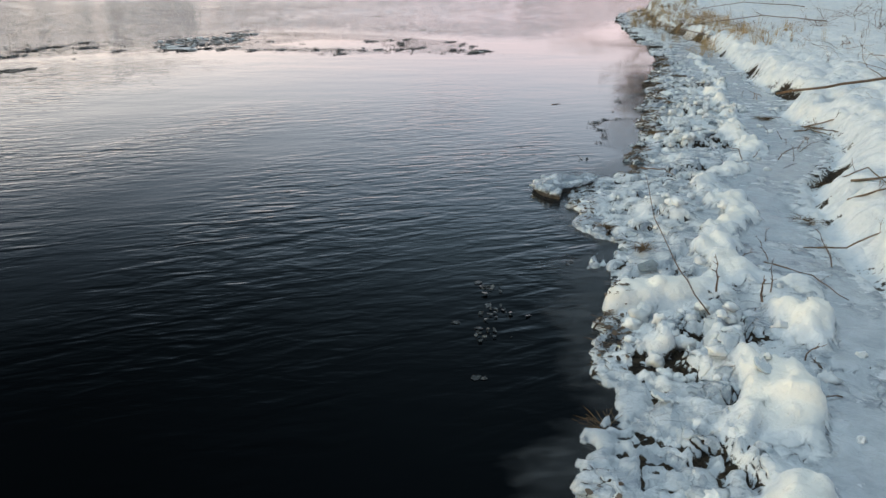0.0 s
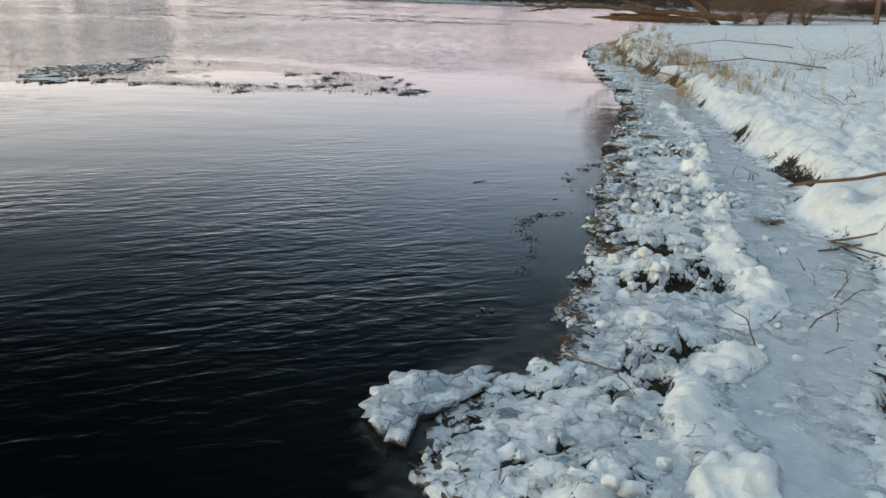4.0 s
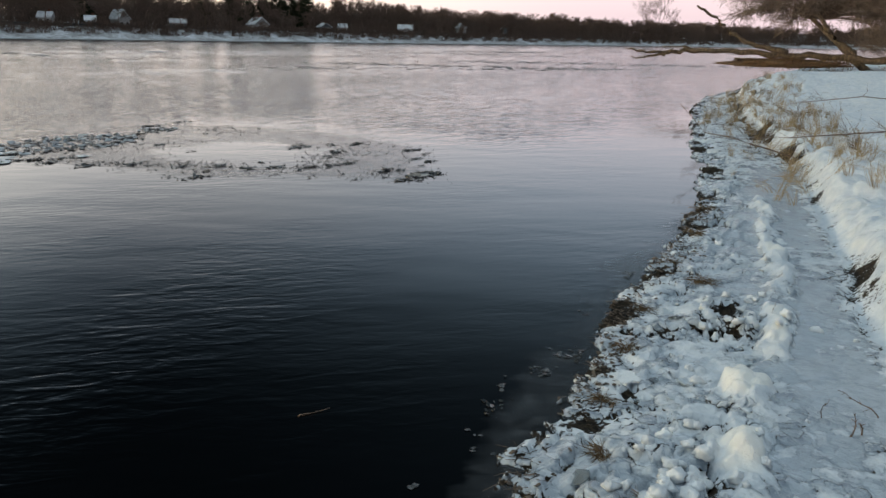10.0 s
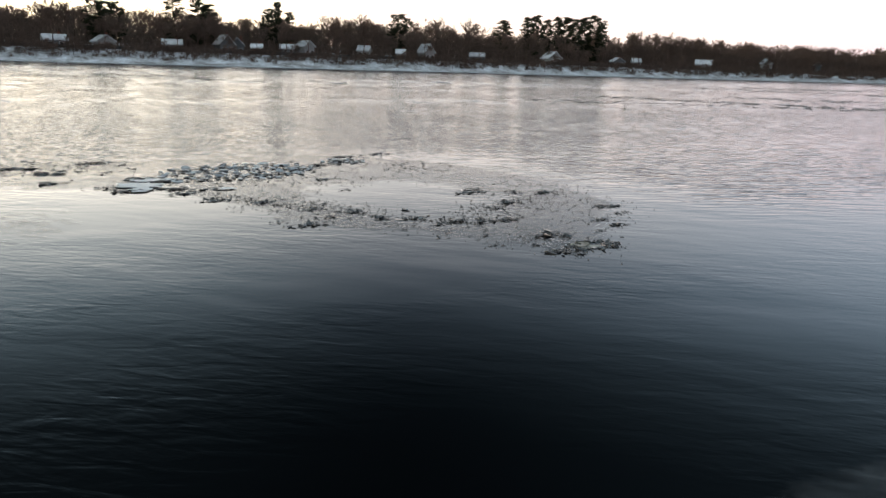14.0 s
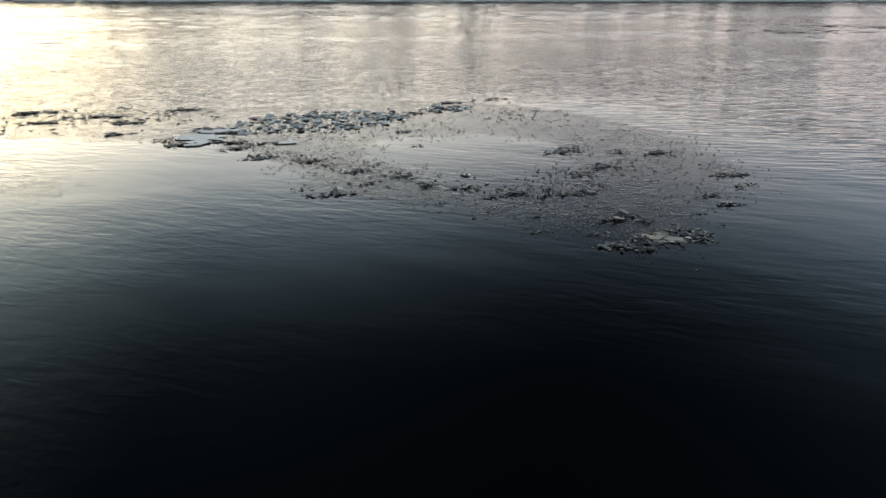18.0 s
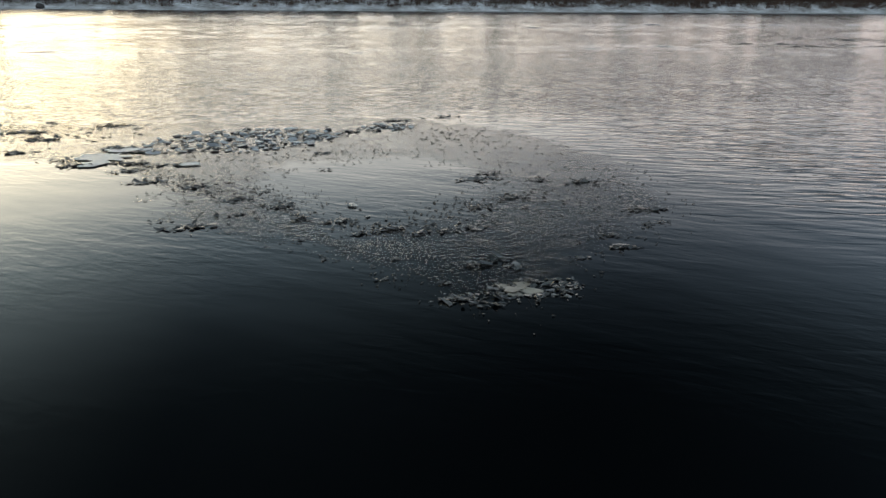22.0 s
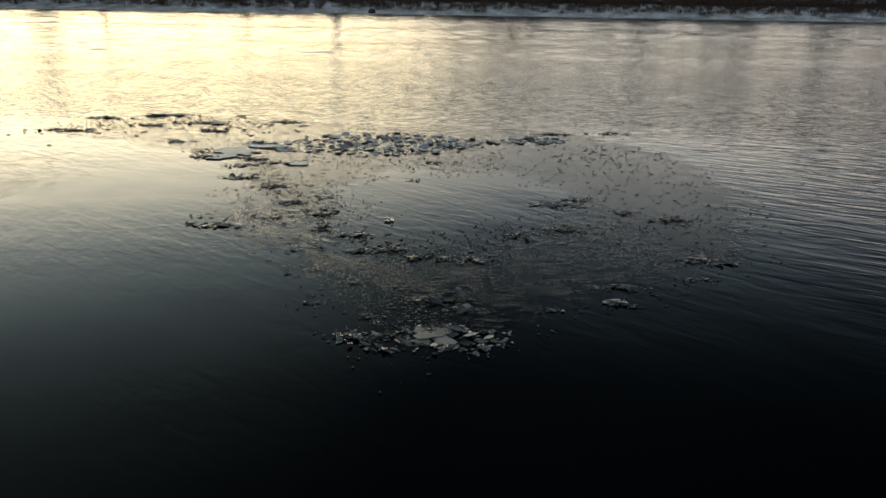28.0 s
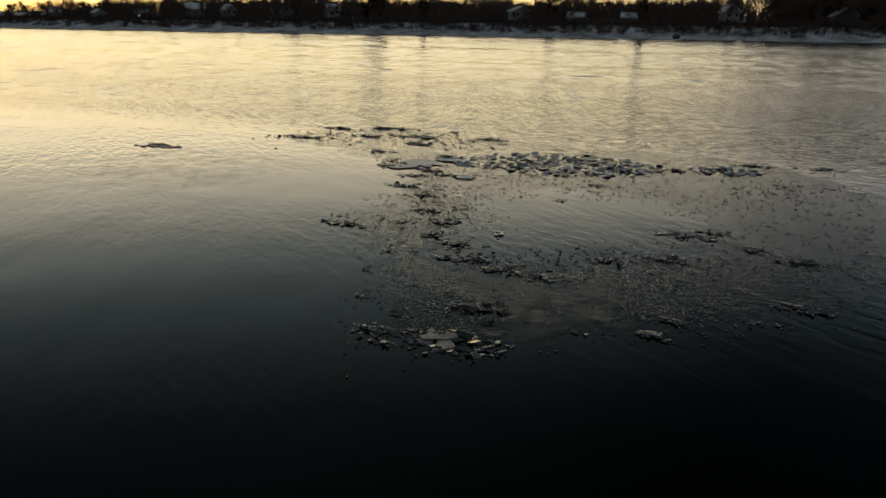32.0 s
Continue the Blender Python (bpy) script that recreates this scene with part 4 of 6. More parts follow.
# houses
def house(yaw, off, w, d, h, rise, wall, label, face=0.0, gable=True, lit=False, storeys=1):
    """A house whose front looks over the river."""
    w, d, h, rise = w * (0.78 if gable else 0.66), d * 0.78, h * 0.86, rise * 0.85
    x, y, z = spot(yaw, off + 3)
    root = new("house")
    tagged(root, label, "house", "houses on the far bank")
    s = Shape()
    s.box((-w / 2, -d / 2, -0.6), (w / 2, d / 2, h))
    n = len(s.v)
    if gable:      # ridge towards the river
        for yy in (-d / 2, d / 2):
            s.v += [(-w / 2, yy, h), (w / 2, yy, h), (0, yy, h + rise)]
        s.f += [(n, n + 1, n + 2), (n + 5, n + 4, n + 3)]
    else:
        for xx in (-w / 2, w / 2):
            s.v += [(xx, -d / 2, h), (xx, d / 2, h), (xx, 0, h + rise)]
        s.f += [(n + 2, n + 1, n), (n + 3, n + 4, n + 5)]
    put("wall", s, wall, parent=root)
    rf = Shape()
    o, th = 0.45, 0.28
    if gable:
        for sx in (-1, 1):
            k = len(rf.v)
            drop = rise * o / (w / 2)
            for yy in (-d / 2 - o, d / 2 + o):
                rf.v += [(0, yy, h + rise), (sx * (w / 2 + o), yy, h - drop), (sx * (w / 2 + o), yy, h - drop + th), (0, yy, h + rise + th)]
            rf.f += [(k, k + 1, k + 2, k + 3), (k + 7, k + 6, k + 5, k + 4), (k + 3, k + 2, k + 6, k + 7), (k, k + 4, k + 5, k + 1), (k + 1, k + 5, k + 6, k + 2)]
    else:
        for sy in (-1, 1):
            k = len(rf.v)
            drop = rise * o / (d / 2)
            for xx in (-w / 2 - o, w / 2 + o):
                rf.v += [(xx, 0, h + rise), (xx, sy * (d / 2 + o), h - drop), (xx, sy * (d / 2 + o), h - drop + th), (xx, 0, h + rise + th)]
            rf.f += [(k, k + 1, k + 2, k + 3), (k + 7, k + 6, k + 5, k + 4), (k + 3, k + 2, k + 6, k + 7), (k, k + 4, k + 5, k + 1), (k + 1, k + 5, k + 6, k + 2)]
    put("roof", rf, ROOF_SNOW, parent=root, label="snow-covered pitched roof")
    ch = Shape()
    ch.box((w * 0.18, 0.4, h + rise * 0.4), (w * 0.18 + 0.7, 1.1, h + rise + 1.0))
    put("chimney", ch, BRICK, parent=root)
    cols = max(2, int(w / 2.4))
    for st in range(storeys):
        zz = 0.45 + 1.85 * st
        for k in range(cols):
            xx = -w / 2 + w * (k + 0.5) / cols
            wf = Shape()
            wf.box((xx - 0.55, -d / 2 - 0.07, zz - 0.08), (xx + 0.55, -d / 2 - 0.003, zz + 1.08))
            win = put("window", wf, TRIM, parent=root)
            pn = Shape()
            pn.box((xx - 0.45, -d / 2 - 0.10, zz), (xx + 0.45, -d / 2 - 0.073, zz + 1.0))
            put("pane", pn, LIT if lit and (k + st) % 2 == 0 else PANE, parent=win)
    root.matrix_basis = Matrix.Translation((x, y, z)) @ Matrix.Rotation(radians(yaw + face), 4, "Z")
    return root


HOUSES = []
W1, W2, W3 = "white clapboard house with a snow-covered roof", "grey clapboard house with a snow-covered roof", "tan clapboard house with a snow-covered roof"
for r in ((80.5, 22, 9, 7, 2.4, 1.6, WALL_GREY, W2, 8, False), (77.6, 22, 6.5, 7, 2.4, 1.9, WALL_WHITE, W1, -5, False), (73.3, 24, 8.5, 6, 2.3, 1.6, WALL_GREY, W2, 0, False),
          (69.9, 23, 6.0, 8, 3.2, 3.0, WALL_GREY, W2, 20, True), (69.0, 26, 5.5, 7, 3.0, 2.6, WALL_GREY, W2, -25, False), (67.7, 21, 5, 6, 2.0, 1.3, WALL_TAN, W3, 0, False),
          (65.6, 24, 6.5, 6, 2.2, 1.5, WALL_GREY, W2, 5, False), (64.4, 22, 5.2, 7, 3.4, 1.9, WALL_WHITE, W1, 12, False), (60.2, 24, 5.8, 6, 2.5, 1.8, WALL_WHITE, W1, -15, False),
          (57.6, 22, 4.6, 6, 2.3, 1.6, WALL_WHITE, W1, 0, False), (55.8, 24, 5.2, 7, 3.2, 3.2, WALL_WHITE, W1, 10, True), (52.1, 22, 8.4, 6, 2.1, 1.5, WALL_GREY, W2, 0, False),
          (46.8, 22, 7.6, 8, 2.6, 2.8, WALL_WHITE, W1, 32, True), (42.2, 26, 6.5, 6, 2.3, 1.7, WALL_GREY, W2, 0, False), (40.9, 26, 5, 6, 2.3, 1.7, WALL_WHITE, W1, 10, False),
          (36.4, 24, 10.5, 7, 2.6, 2.2, WALL_WHITE, W1, 0, False), (32.4, 26, 5, 6, 4.6, 2.6, WALL_WHITE, W1, 0, True), (29.3, 26, 4.5, 6, 4.6, 2.4, WALL_GREY, W2, 0, True),
          (139.0, 24, 6.5, 6, 3.0, 1.8, WALL_GREY, W2, 0, False), (136.4, 24, 6, 6, 2.6, 1.6, WALL_WHITE, W1, 0, False), (133.7, 30, 8, 6, 3.0, 1.5, WALL_TAN, W3, 0, False, True),
          (130.2, 26, 11, 8, 4.6, 2.4, WALL_GREY, W2, 0, False, False, 2), (128.0, 26, 5, 7, 4.4, 2.2, WALL_WHITE, W1, 0, True, False, 2), (124.0, 25, 5.5, 6, 3.4, 2.0, WALL_GREY, W2, 0, True),
          (120.8, 25, 6.5, 7, 4.4, 2.2, WALL_WHITE, W1, 15, False, False, 2), (107.5, 25, 7, 7, 4.4, 1.6, WALL_WHITE, W1, 0, False, False, 2), (103.5, 25, 8, 6, 2.5, 1.5, WALL_TAN, W3, 0, False),
          (99.8, 26, 7, 6, 2.5, 1.5, WALL_GREY, W2, 0, False), (93.3, 25, 5.5, 7, 4.6, 2.2, WALL_WHITE, W1, 0, False, False, 2), (86.4, 23, 7.5, 8, 3.4, 2.6, WALL_GREY, W2, 18, True)):
    HOUSES.append(r)
for n_, r in enumerate(HOUSES):
    r = list(r)
    if n_ % 3 == 1:
        r[8], r[9] = r[8] + 24, True
    house(*r)

# a lone tall tree on the point downstream and a dark boulder on the far shore
lone = new("bare_tree")
tagged(lone, "tall leafless tree standing apart above the far woods", "tree")
for k, (dx, hh) in enumerate(((0, 2.5), (-11, 2.2), (9, 1.7))):
    v, f = segs_to_arrays(bare_tree(310 + k, 14, 0.40, 4, 3, 0.9, 0.6), 0.018)
    me = bpy.data.meshes.new("limbs")
    me.from_pydata([tuple(q) for q in v * hh], [], [tuple(int(i) for i in q) for q in f])
    me.materials.append(FAR_TWIG)
    ob = put("limbs", me, None, parent=lone)
    ob.location = (dx, k * 3.0, 0)
lx, ly, lz = spot(18.6, 14)
lone.location = (lx, ly, lz)
bo = Shape()
bo.blob((0, 0, 0.4), (1.5, 1.2, 0.9), 3, 7, 10, 0.35)
rock = put("boulder", bo, STONE_DARK, True)
rx, ry, rz = spot(96.4, 1.0)
rock.location = (rx, ry, 0.3)
tagged(rock, "dark boulder at the foot of the far bank", "rock")

# ---- ice on the river ----
def wobble(poly, x, y):
    """Whether a place lies in a polygon, by crossing count."""
    inside = False
    n = len(poly)
    for i in range(n):
        (x1, y1), (x2, y2) = poly[i], poly[(i + 1) % n]
        if (y1 > y) != (y2 > y) and x < (x2 - x1) * (y - y1) / (y2 - y1) + x1:
            inside = not inside
    return inside


# wrinkled skin of thin ice round the floes
SKIN = [(-5.85, 13.25), (-5.45, 13.45), (-4.9, 14.05), (-4.35, 14.45), (-3.85, 14.7), (-3.45, 14.75), (-3.3, 15.2), (-3.4, 15.85), (-3.95, 16.3), (-4.15, 16.8), (-4.7, 17.4), (-5.4, 17.9),
        (-7.2, 18.4), (-9.2, 18.2), (-11.2, 17.0), (-11.4, 14.8), (-11.9, 11.6), (-11.4, 9.8), (-9.6, 9.5), (-8.9, 11.4), (-8.2, 12.5), (-7.2, 13.1)]
POOL = [(-5.3, 14.95), (-5.9, 14.75), (-6.8, 14.55), (-7.5, 14.9), (-7.6, 15.9), (-6.6, 16.1), (-5.9, 15.8), (-5.45, 15.3)]
LACE = [(-6.2, 9.2), (-8.0, 8.6), (-8.7, 9.6), (-8.6, 11.2), (-7.2, 12.2), (-6.0, 11.8), (-5.4, 10.5)]


def sheet(name, x0, x1, y0, y1, step, cover, z=0.004, mat=THIN_ICE):
    """A flat skin on the water wherever cover(x, y) is above nothing."""
    sk, cells, cov = Shape(), {}, []
    for i in range(int((x1 - x0) / step)):
        for j in range(int((y1 - y0) / step)):
            if cover(x0 + (i + 0.5) * step, y0 + (j + 0.5) * step) <= 0:
                continue
            q = []
            for a, b in ((i, j), (i + 1, j), (i + 1, j + 1), (i, j + 1)):
                if (a, b) not in cells:
                    cells[a, b] = len(sk.v)
                    px, py = x0 + a * step, y0 + b * step
                    sk.v.append((px, py, z + 0.0002 * nz(px, py, 6, 3)))
                    cov.append(max(0.0, cover(px, py)))
                q.append(cells[a, b])
            sk.f.append(tuple(q))
    me = sk.mesh(name, mat, True)
    at = me.attributes.new("cover", "FLOAT", "POINT")
    at.data.foreach_set("value", cov)
    return put(name, me)


def inside_by(poly, x, y):
    """Distance inside a polygon, below nothing outside."""
    d = 1e9
    for (x1, y1), (x2, y2) in zip(poly, poly[1:] + poly[:1]):
        t = min(1.0, max(0.0, ((x - x1) * (x2 - x1) + (y - y1) * (y2 - y1)) / ((x2 - x1) ** 2 + (y2 - y1) ** 2)))
        d = min(d, math.hypot(x - x1 - t * (x2 - x1), y - y1 - t * (y2 - y1)))
    return d if wobble(poly, x, y) else -d


def skin_cover(x, y):
    d = min(inside_by(SKIN, x, y), -inside_by(POOL, x, y) * 0.8) + 0.18 * nz(x, y, 1.6, 90.0) + 0.10 * nz(x, y, 4.5, 91.0)
    return min(0.72, d * 1.6)


def lace_cover(x, y):
    return min(0.42, inside_by(LACE, x, y) * 0.8 + 0.12 * nz(x, y, 1.8, 92.0))


tagged(sheet("thin_ice_sheet", -12.2, -3.0, 9.0, 18.6, 0.08, skin_cover), "wrinkled sheet of thin new ice floating on the river", "ice", kind="stuff")
tagged(sheet("thin_ice_lace", -8.9, -5.2, 8.4, 12.4, 0.10, lace_cover, 0.005), "faint patch of thin new ice on the river", "ice", kind="stuff")


def apron_cover(x, y):
    """New ice along the bank, wider in the bays."""
    d = edge_at(y) - x
    w = 0.36 + 0.40 * nz(0.4, y, 0.7, 71.0) + 0.12 * nz(x, y, 3.0, 72.0) + 0.22 * sstep(7.4, 8.4, y) * (1 - sstep(9.0, 9.8, y))
    return min(0.85, (w - d) * 3.0) if d > -0.25 else 0.0


tagged(sheet("shore_ice_sheet", -0.9, 2.3, 2.4, 15.0, 0.07, apron_cover, 0.003, SHORE_ICE), "thin clear ice skirting the frozen bank", "ice", kind="stuff")

# dirty crumbs frozen into the skin, thickest along its rims, and thin slivers all over it, coloured dark as if back-lit
rnd = random.Random(21)
gr = Shape()


def crumb(x, y, s, stretch, tilt, thick):
    gr.plate((x, y, 0.006 + s * 0.04), s, thick, rnd, 5, stretch, None, (rnd.gauss(0, tilt), rnd.gauss(0, tilt)), 0.45, 0.2)


def crumbs(path, width, count, smin, smax, tilt=0.08):
    for _ in range(int(count * 0.36)):
        k = rnd.randrange(len(path) - 1)
        t = rnd.random()
        x = path[k][0] + (path[k + 1][0] - path[k][0]) * t + rnd.gauss(0, width)
        y = path[k][1] + (path[k + 1][1] - path[k][1]) * t + rnd.gauss(0, width)
        if nz(x, y, 2.6, 93.0) + 0.6 * nz(x, y, 7.0, 94.0) < rnd.uniform(-0.5, 0.2):
            continue
        s = 0.55 * (smin + (smax - smin) * rnd.random() ** 3)
        crumb(x, y, s, rnd.uniform(1.0, 2.6), tilt, 0.003 + s * 0.12)


crumbs([(-8.0, 13.2), (-7.2, 13.65), (-6.35, 14.05), (-5.75, 14.45)], 0.13, 1500, 0.004, 0.022)
crumbs([(-7.2, 13.95), (-6.5, 14.35), (-5.95, 14.6)], 0.17, 1100, 0.003, 0.014)
crumbs([(-5.35, 14.7), (-5.05, 14.95), (-4.95, 15.3), (-4.95, 15.65)], 0.10, 800, 0.004, 0.024)
crumbs([(-5.1, 15.2), (-5.3, 15.7), (-5.6, 16.1), (-6.1, 16.5)], 0.24, 1900, 0.003, 0.020)
crumbs([(-5.6, 16.4), (-6.2, 17.0), (-5.4, 17.3)], 0.30, 500, 0.004, 0.022)
crumbs([(-4.4, 15.9), (-4.8, 16.6), (-4.9, 17.2)], 0.25, 350, 0.004, 0.020)
crumbs([(-8.4, 16.9), (-9.6, 17.4)], 0.35, 800, 0.006, 0.030)
crumbs([(-8.6, 13.4), (-8.4, 14.6), (-8.3, 15.6)], 0.22, 700, 0.005, 0.026)
crumbs([(-10.1, 10.0), (-10.9, 11.0), (-11.0, 12.0), (-10.2, 12.8)], 0.42, 1100, 0.010, 0.050)
crumbs([(-3.9, 14.6), (-4.2, 15.1), (-3.9, 15.3), (-3.5, 15.0), (-3.45, 15.6)], 0.16, 900, 0.003, 0.014)
for _ in range(2300):      # slivers lying along the wrinkles
    x, y = rnd.uniform(-9.6, -3.3), rnd.uniform(13.2, 18.2)
    d = inside_by(SKIN, x, y)
    if d < 0.03 or inside_by(POOL, x, y) > -0.04 or nz(x, y, 2.2, 95.0) < rnd.uniform(-0.6, 0.25):
        continue
    s = rnd.uniform(0.0022, 0.006)
    gr.plate((x, y, 0.006), s, 0.003, rnd, 5, rnd.uniform(2.0, 5.0), rnd.gauss(1.75, 0.5), (rnd.gauss(0, 0.10), rnd.gauss(0, 0.10)), 0.35, 0.3)
tagged(put("slush", gr, ICE_DARK), "grey crumbs and slivers frozen into the river ice", "slush", kind="stuff")


# floes, crusts and chunks, one thing each
def chunk_meshes(seed, n, rough, mat, flat):
    """Clumps of a few overlapping broken plates."""
    out = []
    for k in range(n):
        r = random.Random(seed + k)
        s = Shape()
        s.plate((0, 0, 0.05), 0.8, 0.16 * flat, r, 8, 1.3, None, (r.gauss(0, 0.05), r.gauss(0, 0.05)), 0.4, 0.15)
        for _ in range(4):
            s.plate((r.uniform(-0.8, 0.8), r.uniform(-0.6, 0.6), r.uniform(0.02, 0.2)), r.uniform(0.2, 0.5), 0.12, r, 6, 1.5, None, (r.gauss(0, rough * 0.15), r.gauss(0, rough * 0.15)))
        out.append(s.mesh("ice_chunk", mat, False))
    return out


WET_CHUNKS = chunk_meshes(440, 5, 0.9, ICE_WET, 0.6)


def floe_mesh(seed, mat, sides=11, thick=0.12):
    r = random.Random(seed)
    s = Shape()
    s.plate((0, 0, 0), 1.0, thick, r, sides, 1.25, 0.0, (0, 0), 0.28)
    if sides > 12:      # crumbs frozen onto a large floe
        for _ in range(14):
            a, q = r.uniform(0, 6.28), r.uniform(0.5, 1.05)
            s.plate((1.2 * q * math.cos(a), q * math.sin(a), thick * 0.3), r.uniform(0.06, 0.2), thick * 0.8, r, 5, 1.5, None, (r.gauss(0, 0.1), r.gauss(0, 0.1)))
    return s.mesh("ice_floe", mat)


FLOES = [floe_mesh(450 + k, ICE_PALE, 23) for k in range(4)] + [floe_mesh(460 + k, ICE_CLEAR, 8, 0.08) for k in range(4)]


def lay(me, name, x, y, z, size, turn, label, category, group="", tilt=(0, 0), flat=1.0):
    ob = put(name, me, None)
    ob.matrix_basis = Matrix.Translation((x, y, z)) @ Euler((tilt[0], tilt[1], turn)).to_matrix().to_4x4() @ Matrix.Diagonal((size, size, size * flat, 1))
    return tagged(ob, label, category, group)


def crust(x, y, length, width, n, size, turn=1.6, label="ragged dark crust of broken ice frozen into thin ice", mat=None, pile=0.010):
    """A heap of thin shards shoved over one another along a line."""
    r = random.Random(int(x * 131 + y * 977) + n)
    s = Shape()
    c, q = math.cos(turn), math.sin(turn)
    for _ in range(n):
        u, v = r.gauss(0, length * 0.42), r.gauss(0, width * 0.5)
        v += 0.25 * width * math.sin(u / max(0.05, length) * 5 + x)
        k = 0.62 * size * (0.35 + 1.1 * r.random() ** 2)
        t = 0.16
        s.plate((u * c - v * q, u * q + v * c, 0.003 + 0.6 * abs(r.gauss(0, pile))), k, 0.003 + 0.08 * k, r, r.choice((4, 5, 6)), r.uniform(1.0, 2.2), None, (r.gauss(0, t), r.gauss(0, t)), 0.45, 0.15)
    ob = put("ice_crust", s, mat or ICE_CRUST)
    ob.location = (x, y, 0.002)
    return tagged(ob, label, "ice crust", kind="stuff")


for row in ((-5.6, 13.62, 0.24, 0.05, 44, 0.030), (-5.85, 13.98, 0.20, 0.05, 20, 0.024), (-5.85, 13.4, 0.14, 0.04, 12, 0.020), (-7.32, 13.28, 0.22, 0.07, 40, 0.032), (-6.98, 13.7, 0.16, 0.07, 30, 0.030),
            (-6.36, 14.02, 0.14, 0.07, 30, 0.026), (-6.02, 14.30, 0.12, 0.07, 30, 0.026), (-5.62, 14.42, 0.10, 0.12, 46, 0.028), (-5.42, 14.72, 0.18, 0.06, 46, 0.028), (-5.03, 14.78, 0.12, 0.05, 26, 0.024),
            (-5.08, 15.0, 0.12, 0.05, 36, 0.026), (-4.92, 15.25, 0.14, 0.05, 34, 0.026), (-4.9, 15.55, 0.12, 0.06, 40, 0.026), (-5.5, 15.85, 0.18, 0.07, 34, 0.024), (-5.72, 16.25, 0.22, 0.09, 40, 0.026),
            (-6.5, 16.32, 0.24, 0.07, 44, 0.030), (-6.72, 16.5, 0.20, 0.05, 26, 0.028), (-6.08, 17.16, 0.24, 0.08, 44, 0.028), (-6.3, 16.85, 0.16, 0.06, 24, 0.024), (-5.02, 17.12, 0.20, 0.08, 40, 0.026),
            (-4.42, 16.5, 0.20, 0.05, 30, 0.022), (-4.15, 16.40, 0.12, 0.05, 26, 0.024), (-4.62, 16.98, 0.14, 0.05, 22, 0.020), (-4.95, 17.22, 0.16, 0.05, 24, 0.020), (-4.02, 16.0, 0.12, 0.03, 14, 0.016),
            (-4.12, 15.38, 0.20, 0.06, 54, 0.024), (-4.0, 15.52, 0.10, 0.05, 26, 0.022), (-3.56, 14.98, 0.17, 0.07, 90, 0.022), (-3.42, 15.12, 0.10, 0.03, 26, 0.016), (-3.84, 15.0, 0.05, 0.03, 14, 0.018),
            (-4.02, 14.68, 0.12, 0.03, 18, 0.016), (-4.38, 14.85, 0.10, 0.02, 10, 0.014), (-4.52, 14.42, 0.06, 0.03, 10, 0.016), (-5.0, 14.3, 0.10, 0.03, 10, 0.016), (-8.34, 8.92, 0.30, 0.05, 46, 0.040),
            (-7.9, 13.1, 0.20, 0.06, 36, 0.034), (-8.1, 13.4, 0.18, 0.05, 26, 0.032), (-7.4, 15.0, 0.10, 0.03, 8, 0.024), (-6.6, 14.3, 0.10, 0.04, 12, 0.022), (-5.86, 14.88, 0.08, 0.03, 8, 0.022),
            (-9.3, 11.9, 0.22, 0.06, 26, 0.040), (-10.0, 10.2, 0.5, 0.10, 60, 0.045), (-11.2, 10.1, 0.4, 0.10, 50, 0.055), (-11.6, 10.9, 0.5, 0.12, 60, 0.055), (-10.2, 12.0, 0.3, 0.10, 50, 0.045),
            (-10.9, 11.7, 0.5, 0.12, 60, 0.05), (-11.2, 12.8, 0.3, 0.08, 36, 0.045), (-10.6, 11.0, 0.4, 0.10, 40, 0.045), (-10.55, 16.6, 0.35, 0.06, 36, 0.04), (-8.3, 15.1, 0.12, 0.05, 16, 0.03),
            (-10.7, 17.4, 0.3, 0.06, 26, 0.04), (-9.7, 15.75, 0.2, 0.06, 26, 0.035)):
    crust(*row)


def pancake_mesh(seed, mat):
    """A rounded cake of ice with a low raised rim, one unit in radius."""
    r = random.Random(seed)
    sides = 14
    s = Shape()
    ring = [(2 * math.pi * (k + r.uniform(-0.25, 0.25)) / sides, 1 + r.uniform(-0.32, 0.25)) for k in range(sides)]
    for q, z in ((0.90, -0.10), (1.0, 0.06), (0.93, 0.17), (0.74, 0.11)):
        for a, m in ring:
            s.v.append((math.cos(a) * m * q * 1.2, math.sin(a) * m * q, z + r.uniform(-0.02, 0.02)))
    for j in range(3):
        for k in range(sides):
            a, b = j * sides + k, j * sides + (k + 1) % sides
            s.f.append((a, b, b + sides, a + sides))
    s.v.append((0, 0, 0.10))
    top = 3 * sides
    s.f += [(top + k, top + (k + 1) % sides, len(s.v) - 1) for k in range(sides)]
    for _ in range(6):        # crumbs along the rim
        a = r.uniform(0, 6.28)
        s.plate((math.cos(a) * 1.05, math.sin(a) * 0.9, 0.12), r.uniform(0.08, 0.2), 0.10, r, 5, 1.4, None, (r.gauss(0, 0.2), r.gauss(0, 0.2)))
    return s.mesh("ice_cake", mat)


